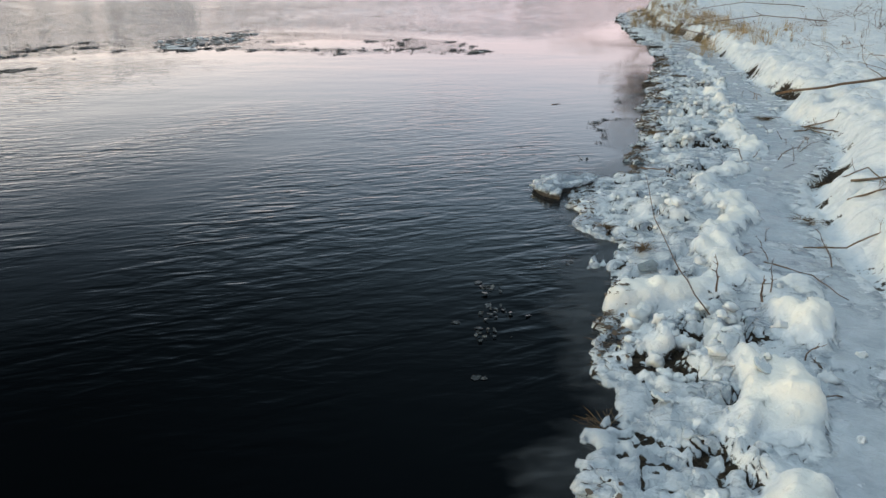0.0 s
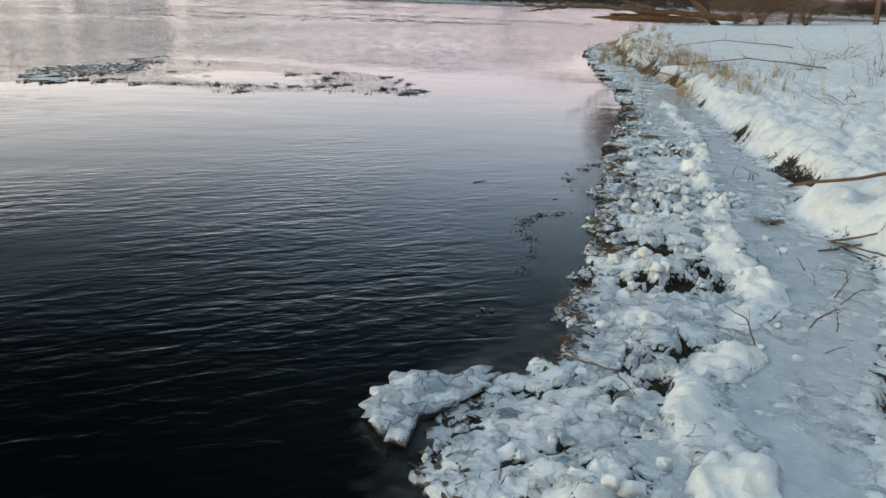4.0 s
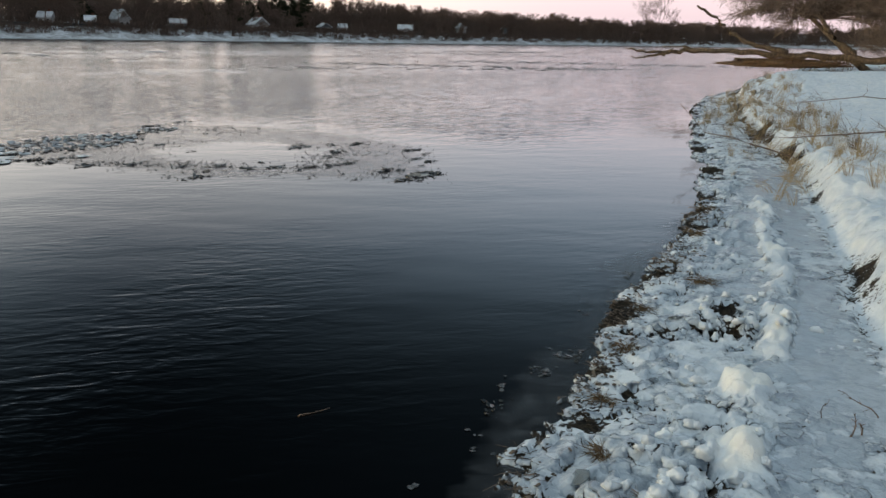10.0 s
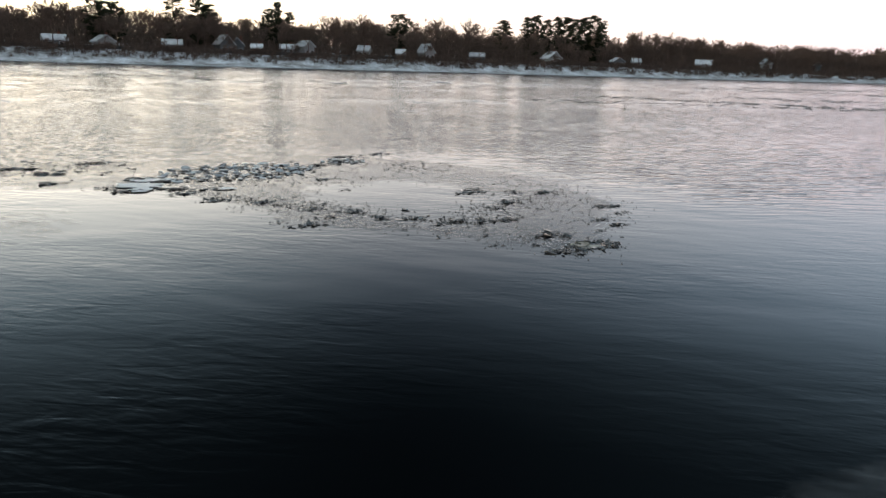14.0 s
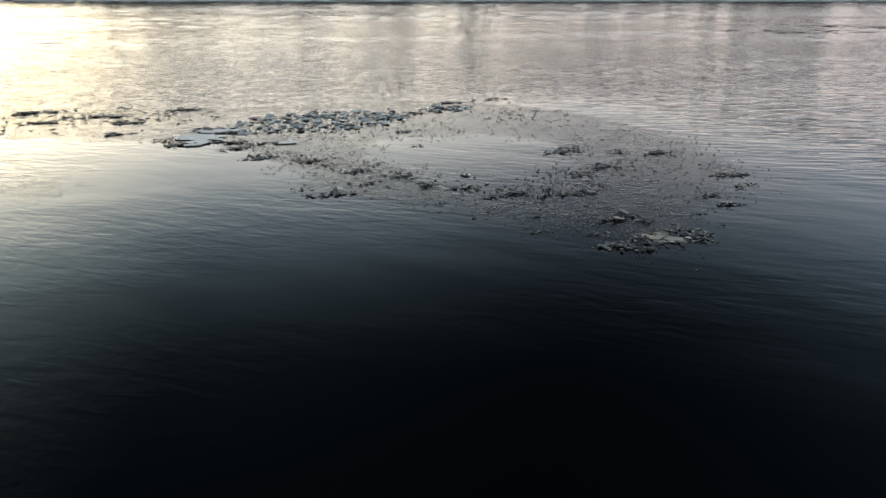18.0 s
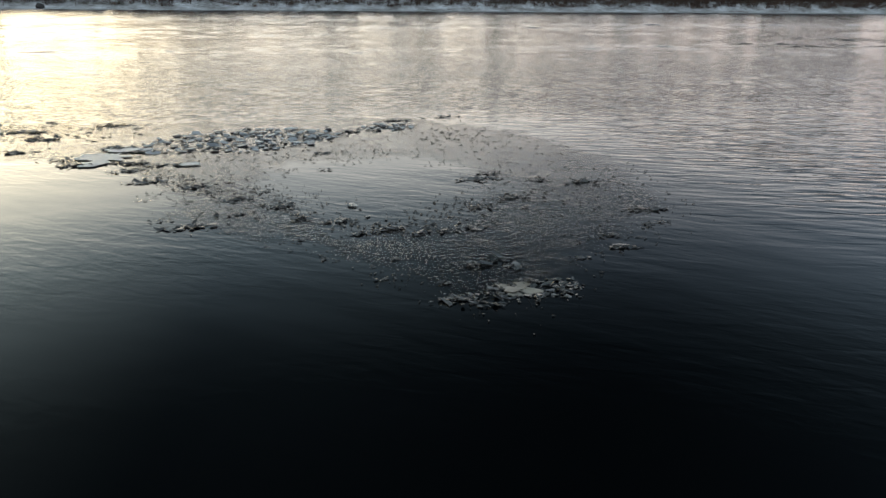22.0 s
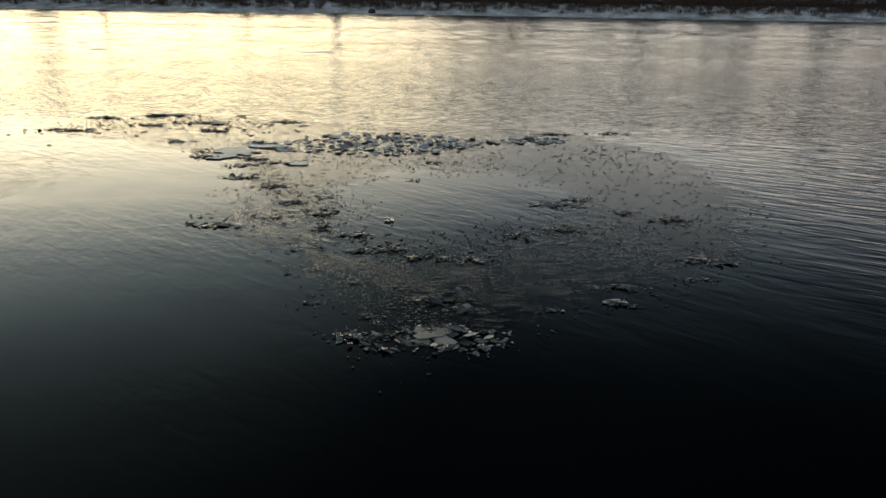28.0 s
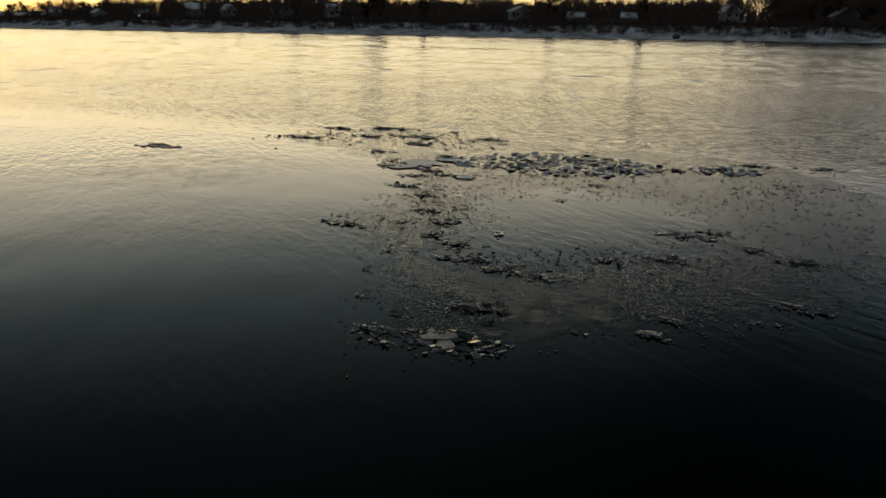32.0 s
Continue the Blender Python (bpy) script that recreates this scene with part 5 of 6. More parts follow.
CAKES = [pancake_mesh(480 + k, ICE_PALE if k % 3 else ICE_GREY) for k in range(9)]
taken = []
for k in range(2600):          # the crowded field of rounded cakes, and a small one beside it
    if k % 6:
        a, q = rnd.uniform(0, 6.28), rnd.random() ** 0.6
        x, y = -9.5 + q * 0.86 * math.cos(a) - 0.20 * q * math.sin(a), 14.38 + q * 1.28 * math.sin(a)
    else:
        a, q = rnd.uniform(0, 6.28), math.sqrt(rnd.random())
        x, y = -9.98 + 0.34 * q * math.cos(a), 16.36 + 0.36 * q * math.sin(a)
    s = rnd.choice((0.018, 0.024, 0.03, 0.038, 0.05, 0.07)) if k % 6 else rnd.uniform(0.025, 0.05)
    if len(taken) > 190 or any((x - u) ** 2 + (y - v) ** 2 < (1.12 * (s + w)) ** 2 for u, v, w in taken):
        continue
    taken.append((x, y, s))
    lay(rnd.choice(CAKES), "ice_cake", x, y, 0.010, s, rnd.uniform(0, 6.28), "rounded pale cake of ice crowded among others on the river", "ice cake", "ice cakes adrift", (rnd.gauss(0, 0.12), rnd.gauss(0, 0.12)), 0.7 if s < 0.045 else 0.5)
for x, y, l, w, n, q in ((-9.0, 13.75, 0.6, 0.25, 90, 0.026), (-9.9, 14.5, 0.9, 0.30, 130, 0.03), (-9.0, 14.7, 0.6, 0.2, 90, 0.026), (-9.95, 16.35, 0.4, 0.25, 90, 0.03), (-9.4, 15.2, 0.35, 0.25, 70, 0.03)):
    crust(x, y, l, w, n, q, 1.6, "dark crumbs of ice wedged between pale cakes")

# two pale floes, the large one with a heap of shards shoved up on its rim
for x, y, s, k, t, f in ((-8.72, 12.80, 0.22, 0, 0.9, 0.2), (-8.05, 13.70, 0.085, 1, 1.6, 0.3), (-8.35, 12.75, 0.13, 2, 2.3, 0.22), (-9.15, 13.02, 0.15, 3, 1.1, 0.22), (-5.86, 14.9, 0.05, 4, 0.2, 0.3), (-7.1, 14.0, 0.04, 5, 0.9, 0.3)):
    lay(FLOES[k], "ice_floe", x, y, 0.012, s, t, "flat pale ice floe with broken edges", "ice floe", "pale ice floes", (0, 0), f)
for row in ((-9.25, 12.95, 0.20, 0.12, 90, 0.035), (-8.35, 12.55, 0.25, 0.06, 60, 0.032), (-8.3, 13.1, 0.22, 0.07, 60, 0.032), (-8.95, 13.25, 0.2, 0.08, 50, 0.03), (-8.7, 12.45, 0.18, 0.05, 30, 0.03)):
    crust(*row, 1.4, "shards of ice shoved up on a pale floe", None, 0.016)

# wet crumbs along the outer rim of the ice by the bank
for x, y, l, w, n, q, t in ((0.72, 7.95, 0.12, 0.02, 24, 0.014, 1.9), (0.64, 8.36, 0.22, 0.02, 40, 0.014, 1.8), (0.50, 8.66, 0.2, 0.025, 46, 0.018, 2.2), (0.40, 8.92, 0.14, 0.03, 50, 0.020, 1.5), (0.45, 9.14, 0.10, 0.03, 40, 0.018, 0.9),
                            (0.55, 9.27, 0.10, 0.02, 24, 0.014, 0.8), (0.30, 10.46, 0.10, 0.03, 26, 0.020, 1.5), (0.32, 10.95, 0.12, 0.03, 36, 0.022, 1.2), (0.38, 11.25, 0.12, 0.03, 30, 0.018, 1.3), (0.08, 12.85, 0.14, 0.03, 20, 0.020, 1.4),
                            (1.22, 4.15, 0.08, 0.03, 26, 0.018, 0.4), (1.10, 4.36, 0.07, 0.03, 24, 0.018, 0.6), (1.26, 3.9, 0.08, 0.05, 26, 0.016, 0.2), (1.30, 4.95, 0.08, 0.02, 14, 0.012, 1.3), (0.75, 7.3, 0.14, 0.02, 14, 0.012, 1.7)):
    crust(x, y, l * 1.2, w * 2.2, int(n * 0.6), q * 0.85, t, "wet crumbs of ice along thin shore ice", ICE_WET, 0.005)

# the near floe: cloudy slabs awash, tilted glassy shards and a fringe of crumbs
near_floe = new("ice_floe")
tagged(near_floe, "cloudy ice floe with tilted glassy shards on dark water", "ice floe")
for x, y, r_, z, tx, ty in ((-0.02, -0.05, 0.075, 0.010, 0.05, -0.06), (0.03, 0.03, 0.070, 0.006, -0.05, 0.04), (-0.05, 0.02, 0.055, 0.014, 0.10, 0.02), (0.06, -0.07, 0.045, 0.006, 0.03, 0.08), (-0.07, -0.10, 0.035, 0.012, 0.12, 0.0)):
    core = Shape()
    core.plate((x, y, z), r_ * 0.8, 0.008, rnd, 12, 1.25, None, (tx, ty), 0.35)
    put("slab", core, ICE_CLOUDY, parent=near_floe)
for x, y, r_, z, tx, ty in ((-0.07, 0.10, 0.060, 0.030, -0.15, -0.42), (-0.02, 0.17, 0.045, 0.022, 0.10, -0.35), (0.0, 0.26, 0.036, 0.020, 0.15, -0.40), (0.05, 0.22, 0.040, 0.014, -0.1, 0.2), (-0.12, 0.02, 0.035, 0.022, 0.2, -0.3),
                            (0.09, 0.05, 0.035, 0.010, 0.05, 0.15), (0.07, 0.15, 0.045, 0.010, -0.1, -0.1), (-0.10, 0.28, 0.03, 0.012, 0.2, -0.2), (0.1, -0.02, 0.03, 0.010, 0, 0.2), (-0.02, 0.08, 0.05, 0.018, 0.05, -0.12)):
    s = Shape()
    s.plate((x, y, z * 0.8), r_ * 0.62, 0.004, rnd, 6, 1.5, None, (tx * 0.7, ty * 0.7), 0.4)
    put("shard", s, ICE_GLASS, parent=near_floe, label="glassy tilted shard")
fr = Shape()
for _ in range(120):
    a = rnd.uniform(0, 6.28)
    fr.plate((0.13 * math.cos(a) + rnd.gauss(0.02, 0.035), 0.24 * math.sin(a) + 0.06 + rnd.gauss(0, 0.04), 0.008), rnd.uniform(0.006, 0.02), 0.006, rnd, 5, 1.6, None, (rnd.gauss(0, 0.3), rnd.gauss(0, 0.3)), 0.4)
tagged(put("crumb_fringe", fr, ICE_CRUST, False, near_floe), kind="stuff")
near_floe.location = (-3.60, 15.40, -0.004)
for x, y, r_, tx, ty in ((-4.16, 15.44, 0.06, 0.1, -0.4), (-4.22, 15.50, 0.045, 0.2, -0.3), (-4.08, 15.36, 0.05, -0.1, -0.25), (-3.95, 15.52, 0.04, 0.1, -0.2)):
    s = Shape()
    s.plate((0, 0, 0), r_ * 0.6, 0.005, rnd, 6, 1.7, None, (tx * 0.7, ty * 0.7), 0.4)
    ob = put("ice_shard", s, ICE_GLASS)
    ob.location = (x, y, 0.018)
    tagged(ob, "thin glassy shard tilted up among slush", "ice shard", "glassy shards")

# long streaks of thin dark plates far out, standing in for darker ripple lines and ice
st = Shape()
for (ax, ay), (bx, by), w, n in (((-72, 20), (-58, 46), 1.6, 260), ((-66, -28), (-66, 1), 1.5, 200), ((-95, 22), (-68, 34), 2.0, 220), ((-70, 100), (-50, 120), 2.5, 320), ((-58, 88), (-36, 92), 2.0, 260),
                                 ((-38, 46), (-16, 56), 0.9, 300), ((-30, 39), (-19, 53), 0.8, 220), ((-34, 62), (-14, 70), 1.6, 240), ((-60, 150), (-20, 170), 4, 240),
                                 ((-8.15, 8.75), (-8.32, 9.3), 0.04, 22)):
    for _ in range(n):
        t = rnd.random()
        far = math.hypot(ax, ay) / 60
        st.plate((ax + (bx - ax) * t + rnd.gauss(0, w * 1.3), ay + (by - ay) * t + rnd.gauss(0, w * 1.3), 0.003), rnd.uniform(0.05, 0.22) * max(0.22, far), 0.012, rnd, 6, 1.8, None, (0, 0))
tagged(put("drift_ice", st, ICE_DARK), "long grey streaks of thin plates for dark ripples and ice far out on the river", "drift ice", kind="stuff")

# ---- dead grass, twigs and wood on the near bank ----
def bank_z(x, y):
    return ground_at(x, y)[0]


def tuft(name, x, y, n, length, spread, mat, label, droop=0.5, seed=0, lean=(0, 0), group="", z=None):
    """A tuft of thin bent blades."""
    r = random.Random(seed + int(x * 100) + int(y * 10))
    s = Shape()
    for _ in range(n):
        a = r.uniform(0, 6.28)
        b = Vector((r.gauss(0, spread * 0.35), r.gauss(0, spread * 0.35), -0.02))
        d = Vector((math.cos(a) * spread + lean[0], math.sin(a) * spread + lean[1], length * r.uniform(0.5, 1.0)))
        m = b + d * 0.55 + Vector((0, 0, length * 0.1))
        e = b + d + Vector((math.cos(a) * spread * droop, math.sin(a) * spread * droop, -length * droop * r.uniform(0.1, 0.8)))
        w = r.uniform(0.0012, 0.0028)
        s.tube([b, m, e], [w, w * 0.8, w * 0.3], 3, False)
    ob = put(name, s, mat)
    ob.location = (x, y, bank_z(x, y) if z is None else z)
    return tagged(ob, label, "grass tuft", group)


G1 = "brown matted tuft of dead grass frozen into the shelf ice"
for x, y, n, l, sp in ((1.89, 3.44, 120, 0.13, 0.09), (1.66, 5.12, 90, 0.10, 0.07), (1.36, 5.5, 70, 0.09, 0.06), (1.60, 4.52, 80, 0.10, 0.07), (0.90, 9.32, 110, 0.10, 0.10), (0.94, 10.24, 110, 0.08, 0.08),
                       (1.16, 8.45, 120, 0.08, 0.14), (0.62, 12.76, 110, 0.10, 0.12), (0.72, 10.75, 90, 0.09, 0.08), (0.60, 11.4, 90, 0.10, 0.08), (0.45, 12.1, 80, 0.09, 0.08), (0.28, 13.3, 90, 0.10, 0.1),
                       (1.02, 7.5, 60, 0.07, 0.06), (1.20, 7.1, 60, 0.06, 0.05), (0.86, 9.75, 90, 0.09, 0.08), (1.2, 9.95, 60, 0.04, 0.07), (0.15, 14.2, 90, 0.12, 0.1), (-0.1, 15.4, 90, 0.12, 0.12),
                       (1.95, 9.55, 80, 0.10, 0.1), (2.42, 6.0, 80, 0.08, 0.1), (2.5, 7.1, 70, 0.08, 0.1)):
    tuft("grass_tuft", x, y, int(n * 0.8), l * 0.75, sp * 0.62, STRAW, G1, 0.7, 3, (0, 0), "grass tufts in the ice")

# pale grass and weeds along the top of the bank
rnd = random.Random(77)
for k in range(190):
    y = rnd.uniform(16.0, 31)
    x = table(TOE, y) + rnd.gauss(0.15, 0.55) + 0.1
    tuft("dry_grass", x, y, rnd.randrange(8, 20), rnd.uniform(0.16, 0.46), rnd.uniform(0.04, 0.11), REED, "pale dry grass standing out of the snow", 0.35, k, (rnd.gauss(0, 0.08), rnd.gauss(0, 0.08)), "dry grass on the bank")
for k in range(80):
    y = rnd.uniform(18.5, 33)
    x = edge_at(y) + rnd.uniform(0.25, 2.6)
    tuft("dry_grass", x, y, rnd.randrange(14, 34), rnd.uniform(0.14, 0.42), rnd.uniform(0.06, 0.16), rnd.choice((REED, STRAW)), "matted dry grass on the low point", 0.6, k + 300, (0, 0), "dry grass on the bank")
for k in range(130):
    y = rnd.uniform(8, 24)
    x = table(TOE, y) + rnd.uniform(0.5, 6.5)
    tuft("weed_stalks", x, y, rnd.randrange(2, 6), rnd.uniform(0.12, 0.34), rnd.uniform(0.05, 0.12), TWIG, "thin dark weed stalks poking through the snow", 0.25, k + 600, (0, 0), "weed stalks in the snow")

# the snow-capped slab that juts into the water off the shelf
OUT = [(0.66, 6.20), (0.67, 6.33), (0.70, 6.41), (0.78, 6.46), (0.86, 6.51), (0.94, 6.58), (1.02, 6.62), (1.05, 6.55), (1.02, 6.44), (1.00, 6.35), (0.95, 6.27), (0.90, 6.19), (0.92, 6.09), (0.94, 5.99), (0.88, 5.99), (0.80, 6.03), (0.73, 6.09)]


def slab_shape(outline, cx, cy, heights, seed):
    """A ragged slab in rings from its foot over the rim to the middle."""
    s = Shape()
    fine = []
    for (ax, ay), (bx, by) in zip(outline, outline[1:] + outline[:1]):
        for k in range(5):
            fine.append((ax + (bx - ax) * k / 5 - cx, ay + (by - ay) * k / 5 - cy))
    n = len(fine)
    for q, z, rag in heights:
        for x, y in fine:
            j = 1 + rag * (nz(x, y, 14, seed) + 0.6 * nz(x, y, 40, seed))
            s.v.append((x * q * j, y * q * j, z + (0.026 * nz(x * q, y * q, 9, seed + 2) + 0.018 * nz(x * q, y * q, 24, seed + 2) if z > 0.04 else 0.0)))
    for r in range(len(heights) - 1):
        for k in range(n):
            a, b = r * n + k, r * n + (k + 1) % n
            s.f.append((a, b, b + n, a + n))
    s.f.append(tuple((len(heights) - 1) * n + k for k in range(n)))
    return s


spit = new("ice_slab")
tagged(spit, "snow-capped ice slab jutting into dark water", "ice slab")
cap = put("cap", slab_shape(OUT, 0.84, 6.28, ((0.95, 0.030, 0.25), (1.0, 0.041, 0.38), (0.95, 0.050, 0.34), (0.84, 0.055, 0.2), (0.72, 0.058, 0.1), (0.56, 0.062, 0.05), (0.4, 0.064, 0.0), (0.22, 0.064, 0.0), (0.06, 0.062, 0.0)), 7.0), GROUND, True, spit)
put("underside", slab_shape(OUT, 0.84, 6.28, ((0.72, -0.05, 0.05), (0.85, 0.0, 0.08), (0.88, 0.034, 0.08), (0.2, 0.036, 0.0)), 9.0), STONE_DARK, False, spit, "dark wet underside")
icy = cap.data.attributes.new("ice", "FLOAT", "POINT")
icy.data.foreach_set("value", [0.75] * len(cap.data.vertices))
spit.location = (0.84, 6.28, 0.0)

# litter along the rim of the ice
li = Shape()
for k in range(9000):
    y = 2.6 + 13.5 * rnd.random() ** 0.8
    if nz(0, y, 1.3, 81.0) + 0.5 * nz(0, y, 4.0, 82.0) - 0.35 * (1 - sstep(6, 7.5, y)) < rnd.uniform(-0.5, 0.35):
        continue
    x = edge_at(y) + rnd.gauss(0.05, 0.05 + 0.03 * sstep(6.5, 9, y) + 0.05 * sstep(11, 12.5, y))
    h = bank_z(x, y) + 0.004
    if h < 0.0:
        continue
    s = rnd.uniform(0.004, 0.013)
    if rnd.random() < 0.55:
        a = rnd.uniform(0, 6.28)
        d = Vector((math.cos(a), math.sin(a), rnd.gauss(0, 0.15))) * s * 5
        li.tube([Vector((x, y, h)), Vector((x, y, h)) + d], [0.0018, 0.001], 3, False)
    else:
        li.plate((x, y, h), s, 0.003, rnd, 5, 1.5, None, (rnd.gauss(0, 0.3), rnd.gauss(0, 0.3)))
tagged(put("leaf_litter", li, LITTER), "dark leaves and straw washed against the ice rim", "leaf litter", kind="stuff")

# snow and ice lumps lying loose on the shelf
LUMPS = []
for k in range(6):
    s = Shape()
    s.blob((0, 0, 0.2), (1, random.Random(k).uniform(0.75, 1.0), 0.8), 500 + k, 8, 12, 0.7, 0.4)
    LUMPS.append(s.mesh("snow_lump", SNOW_LUMP, True))
for k in range(70):
    y = rnd.uniform(2.8, 14.5)
    t = table(TOE, y)
    e = table(EDGE, y)
    x = e + (t - e) * min(0.92, max(0.12, rnd.gauss(0.5, 0.2)))
    s = rnd.choice((0.012, 0.018, 0.022, 0.028, 0.036))
    lay(rnd.choice(LUMPS), "snow_lump", x, y, bank_z(x, y) - 0.3 * s, s, rnd.uniform(0, 6.28), "rounded lump of frozen snow on the shelf ice", "snow lump", "loose snow lumps", (0, 0), 1.0)
for ((kx, ky), (rx_, ry_)), n in zip(KNOBS, (105, 34, 10, 18, 22)):
    for k in range(n):
        a, q = rnd.uniform(0, 6.28), rnd.random() ** 0.6
        x, y = kx + rx_ * q * math.cos(a), ky + ry_ * q * math.sin(a)
        s = rnd.uniform(0.014, 0.030) + 0.022 * rnd.random() ** 3
        lay(rnd.choice(LUMPS), "snow_lump", x, y, bank_z(x, y) + 0.15 * s, s, rnd.uniform(0, 6.28), "knob of refrozen snow heaped among others on the shelf", "snow lump", "heaped snow knobs", (rnd.gauss(0, 0.2), rnd.gauss(0, 0.2)), 0.9)
SLABS = [floe_mesh(520 + k, ICE_WHITE, 13, 0.24) for k in range(5)] + [floe_mesh(530 + k, ICE_CLEAR, 11, 0.2) for k in range(3)]
for k in range(45):
    y = rnd.uniform(2.8, 15.0)
    x = edge_at(y) + abs(rnd.gauss(0.0, 0.38)) + 0.07
    s = rnd.choice((0.02, 0.03, 0.04, 0.05))
    lay(rnd.choice(SLABS), "ice_slab", x, y, bank_z(x, y) + 0.003, s, rnd.uniform(0, 6.28), "broken tilted slab of shelf ice", "ice slab", "broken ice slabs", (rnd.gauss(0, 0.22), rnd.gauss(0, 0.22)), 0.9)
# loose bits frozen into the water beside the bank
for x, y, k in ((1.05, 4.36, 0.03), (1.19, 4.15, 0.025), (1.24, 3.92, 0.028), (1.35, 3.56, 0.03), (1.32, 4.9, 0.02), (0.27, 11.2, 0.03), (0.27, 10.68, 0.035), (0.46, 9.13, 0.02), (0.36, 10.2, 0.02),
               (0.12, 11.9, 0.03), (0.5, 10.05, 0.025), (0.42, 9.7, 0.03)):
    for q in range(3):
        lay(rnd.choice(WET_CHUNKS), "ice_bit", x + rnd.gauss(0, 0.04), y + rnd.gauss(0, 0.03), 0.003, k * rnd.uniform(0.25, 0.7), rnd.uniform(0, 6.28),
            "small wet ice fragment floating beside the bank", "ice fragment", "ice fragments by the bank", (rnd.gauss(0, 0.08), rnd.gauss(0, 0.08)), 0.45)


def stick(name, path, r0, r1, mat, label, category="branch", sides=6, twigs=0, seed=0, tl=0.3):
    """A branch along a bent path, with side twigs."""
    r = random.Random(seed)
    pts_ = [Vector(p) for p in path]
    fine = []
    for a, b in zip(pts_, pts_[1:]):
        for k in range(4):
            fine.append(a.lerp(b, k / 4))
    fine.append(pts_[-1])
    n = len(fine)
    for i in range(1, n - 1):
        fine[i] = fine[i] + Vector((r.gauss(0, 1), r.gauss(0, 1), r.gauss(0, 1))) * r0 * 0.5
    rad = [r0 + (r1 - r0) * i / (n - 1) for i in range(n)]
    root = new(name)
    tagged(root, label, category)
    s = Shape()
    s.tube(fine, rad, sides)
    put("stem", s, mat, True, root)
    for k in range(twigs):
        i = r.randrange(n // 4, n - 1)
        d = (fine[i + 1] - fine[i]).normalized()
        q = fine[i]
        tw = Shape()
        way = (d * 0.6 + Vector((r.uniform(-1, 1), r.uniform(-1, 1), r.uniform(-0.2, 0.8)))).normalized()
        length = tl * r.uniform(0.4, 1.0)
        p1 = q + way * length * 0.5 + Vector((r.gauss(0, 1), r.gauss(0, 1), r.gauss(0, 1))) * length * 0.08
        p2 = q + way * length + Vector((0, 0, length * 0.15))
        tw.tube([q, p1, p2], [rad[i] * 0.45, rad[i] * 0.33, rad[i] * 0.12], 4)
        for _ in range(2):
            w2 = (way + Vector((r.uniform(-1, 1), r.uniform(-1, 1), r.uniform(-0.5, 0.8))) * 0.8).normalized()
            tw.tube([p1, p1 + w2 * length * 0.45], [rad[i] * 0.25, rad[i] * 0.08], 3)
        put("twig", tw, mat, False, root)
    return root


# a tall bare twig frozen into the shelf
stick("bare_twig", [(2.10, 4.36, 0.06), (1.92, 4.58, 0.17), (1.75, 4.80, 0.33), (1.66, 4.95, 0.50)], 0.0036, 0.0014, TWIG, "tall bare twig standing out of the shelf ice", "twig", 5, 5, 5, 0.14)
stick("fallen_twig", [(1.30, 6.78, 0.10), (1.48, 6.68, 0.13), (1.58, 6.55, 0.12)], 0.005, 0.002, TWIG, "thin twig lying on the shelf ice", "twig", 5, 1, 6, 0.1)
stick("fallen_twig", [(1.95, 7.1, 0.17), (1.9, 7.3, 0.2), (1.8, 7.5, 0.17)], 0.004, 0.002, TWIG, "thin twig lying on the shelf ice", "twig", 5, 2, 7, 0.1)
stick("fallen_twig", [(0.98, 8.92, 0.09), (1.02, 8.84, 0.15), (1.10, 8.78, 0.10)], 0.007, 0.003, TWIG, "thin twig lying on the shelf ice", "twig", 5, 2, 8, 0.1)
stick("fallen_twig", [(2.25, 4.9, 0.16), (2.45, 4.7, 0.2), (2.6, 4.6, 0.15)], 0.004, 0.002, TWIG, "thin twig lying on the wet ice", "twig", 5, 1, 9, 0.1)
stick("floating_stick", [(-0.35, 9.86, 0.004), (-0.28, 9.99, 0.008)], 0.004, 0.002, TWIG, "short dark stick afloat on the river", "stick", 5, 1, 10, 0.06)
# the smooth reddish pole that leans out of the bank, and the roots beside it
stick("fallen_pole", [(2.02, 9.68, 0.32), (2.6, 9.95, 0.42), (3.4, 10.4, 0.55), (4.6, 10.9, 0.75)], 0.011, 0.016, WET_WOOD, "smooth reddish fallen pole leaning on the snowy bank", "pole", 8, 0, 11, 0.5)
for k in range(8):
    cx, cy = ((2.15, 9.5), (2.45, 6.0))[k % 2]
    x, y = cx + rnd.uniform(-0.1, 0.3), cy + rnd.gauss(0, 0.4)
    dx, dy = rnd.uniform(0.2, 0.45), rnd.gauss(0, 0.25)
    path = [(x, y, bank_z(x, y) + 0.0), (x + dx * 0.5, y + dy * 0.5, bank_z(x + dx * 0.5, y + dy * 0.5) + rnd.uniform(0.02, 0.06)), (x + dx, y + dy, bank_z(x + dx, y + dy) - 0.02)]
    r0 = rnd.uniform(0.004, 0.009)
    stick("exposed_root", path, r0, r0 * 0.7, BARK, "gnarled root bared at the foot of the bank", "root", 7, 3, 900 + k, 0.12)


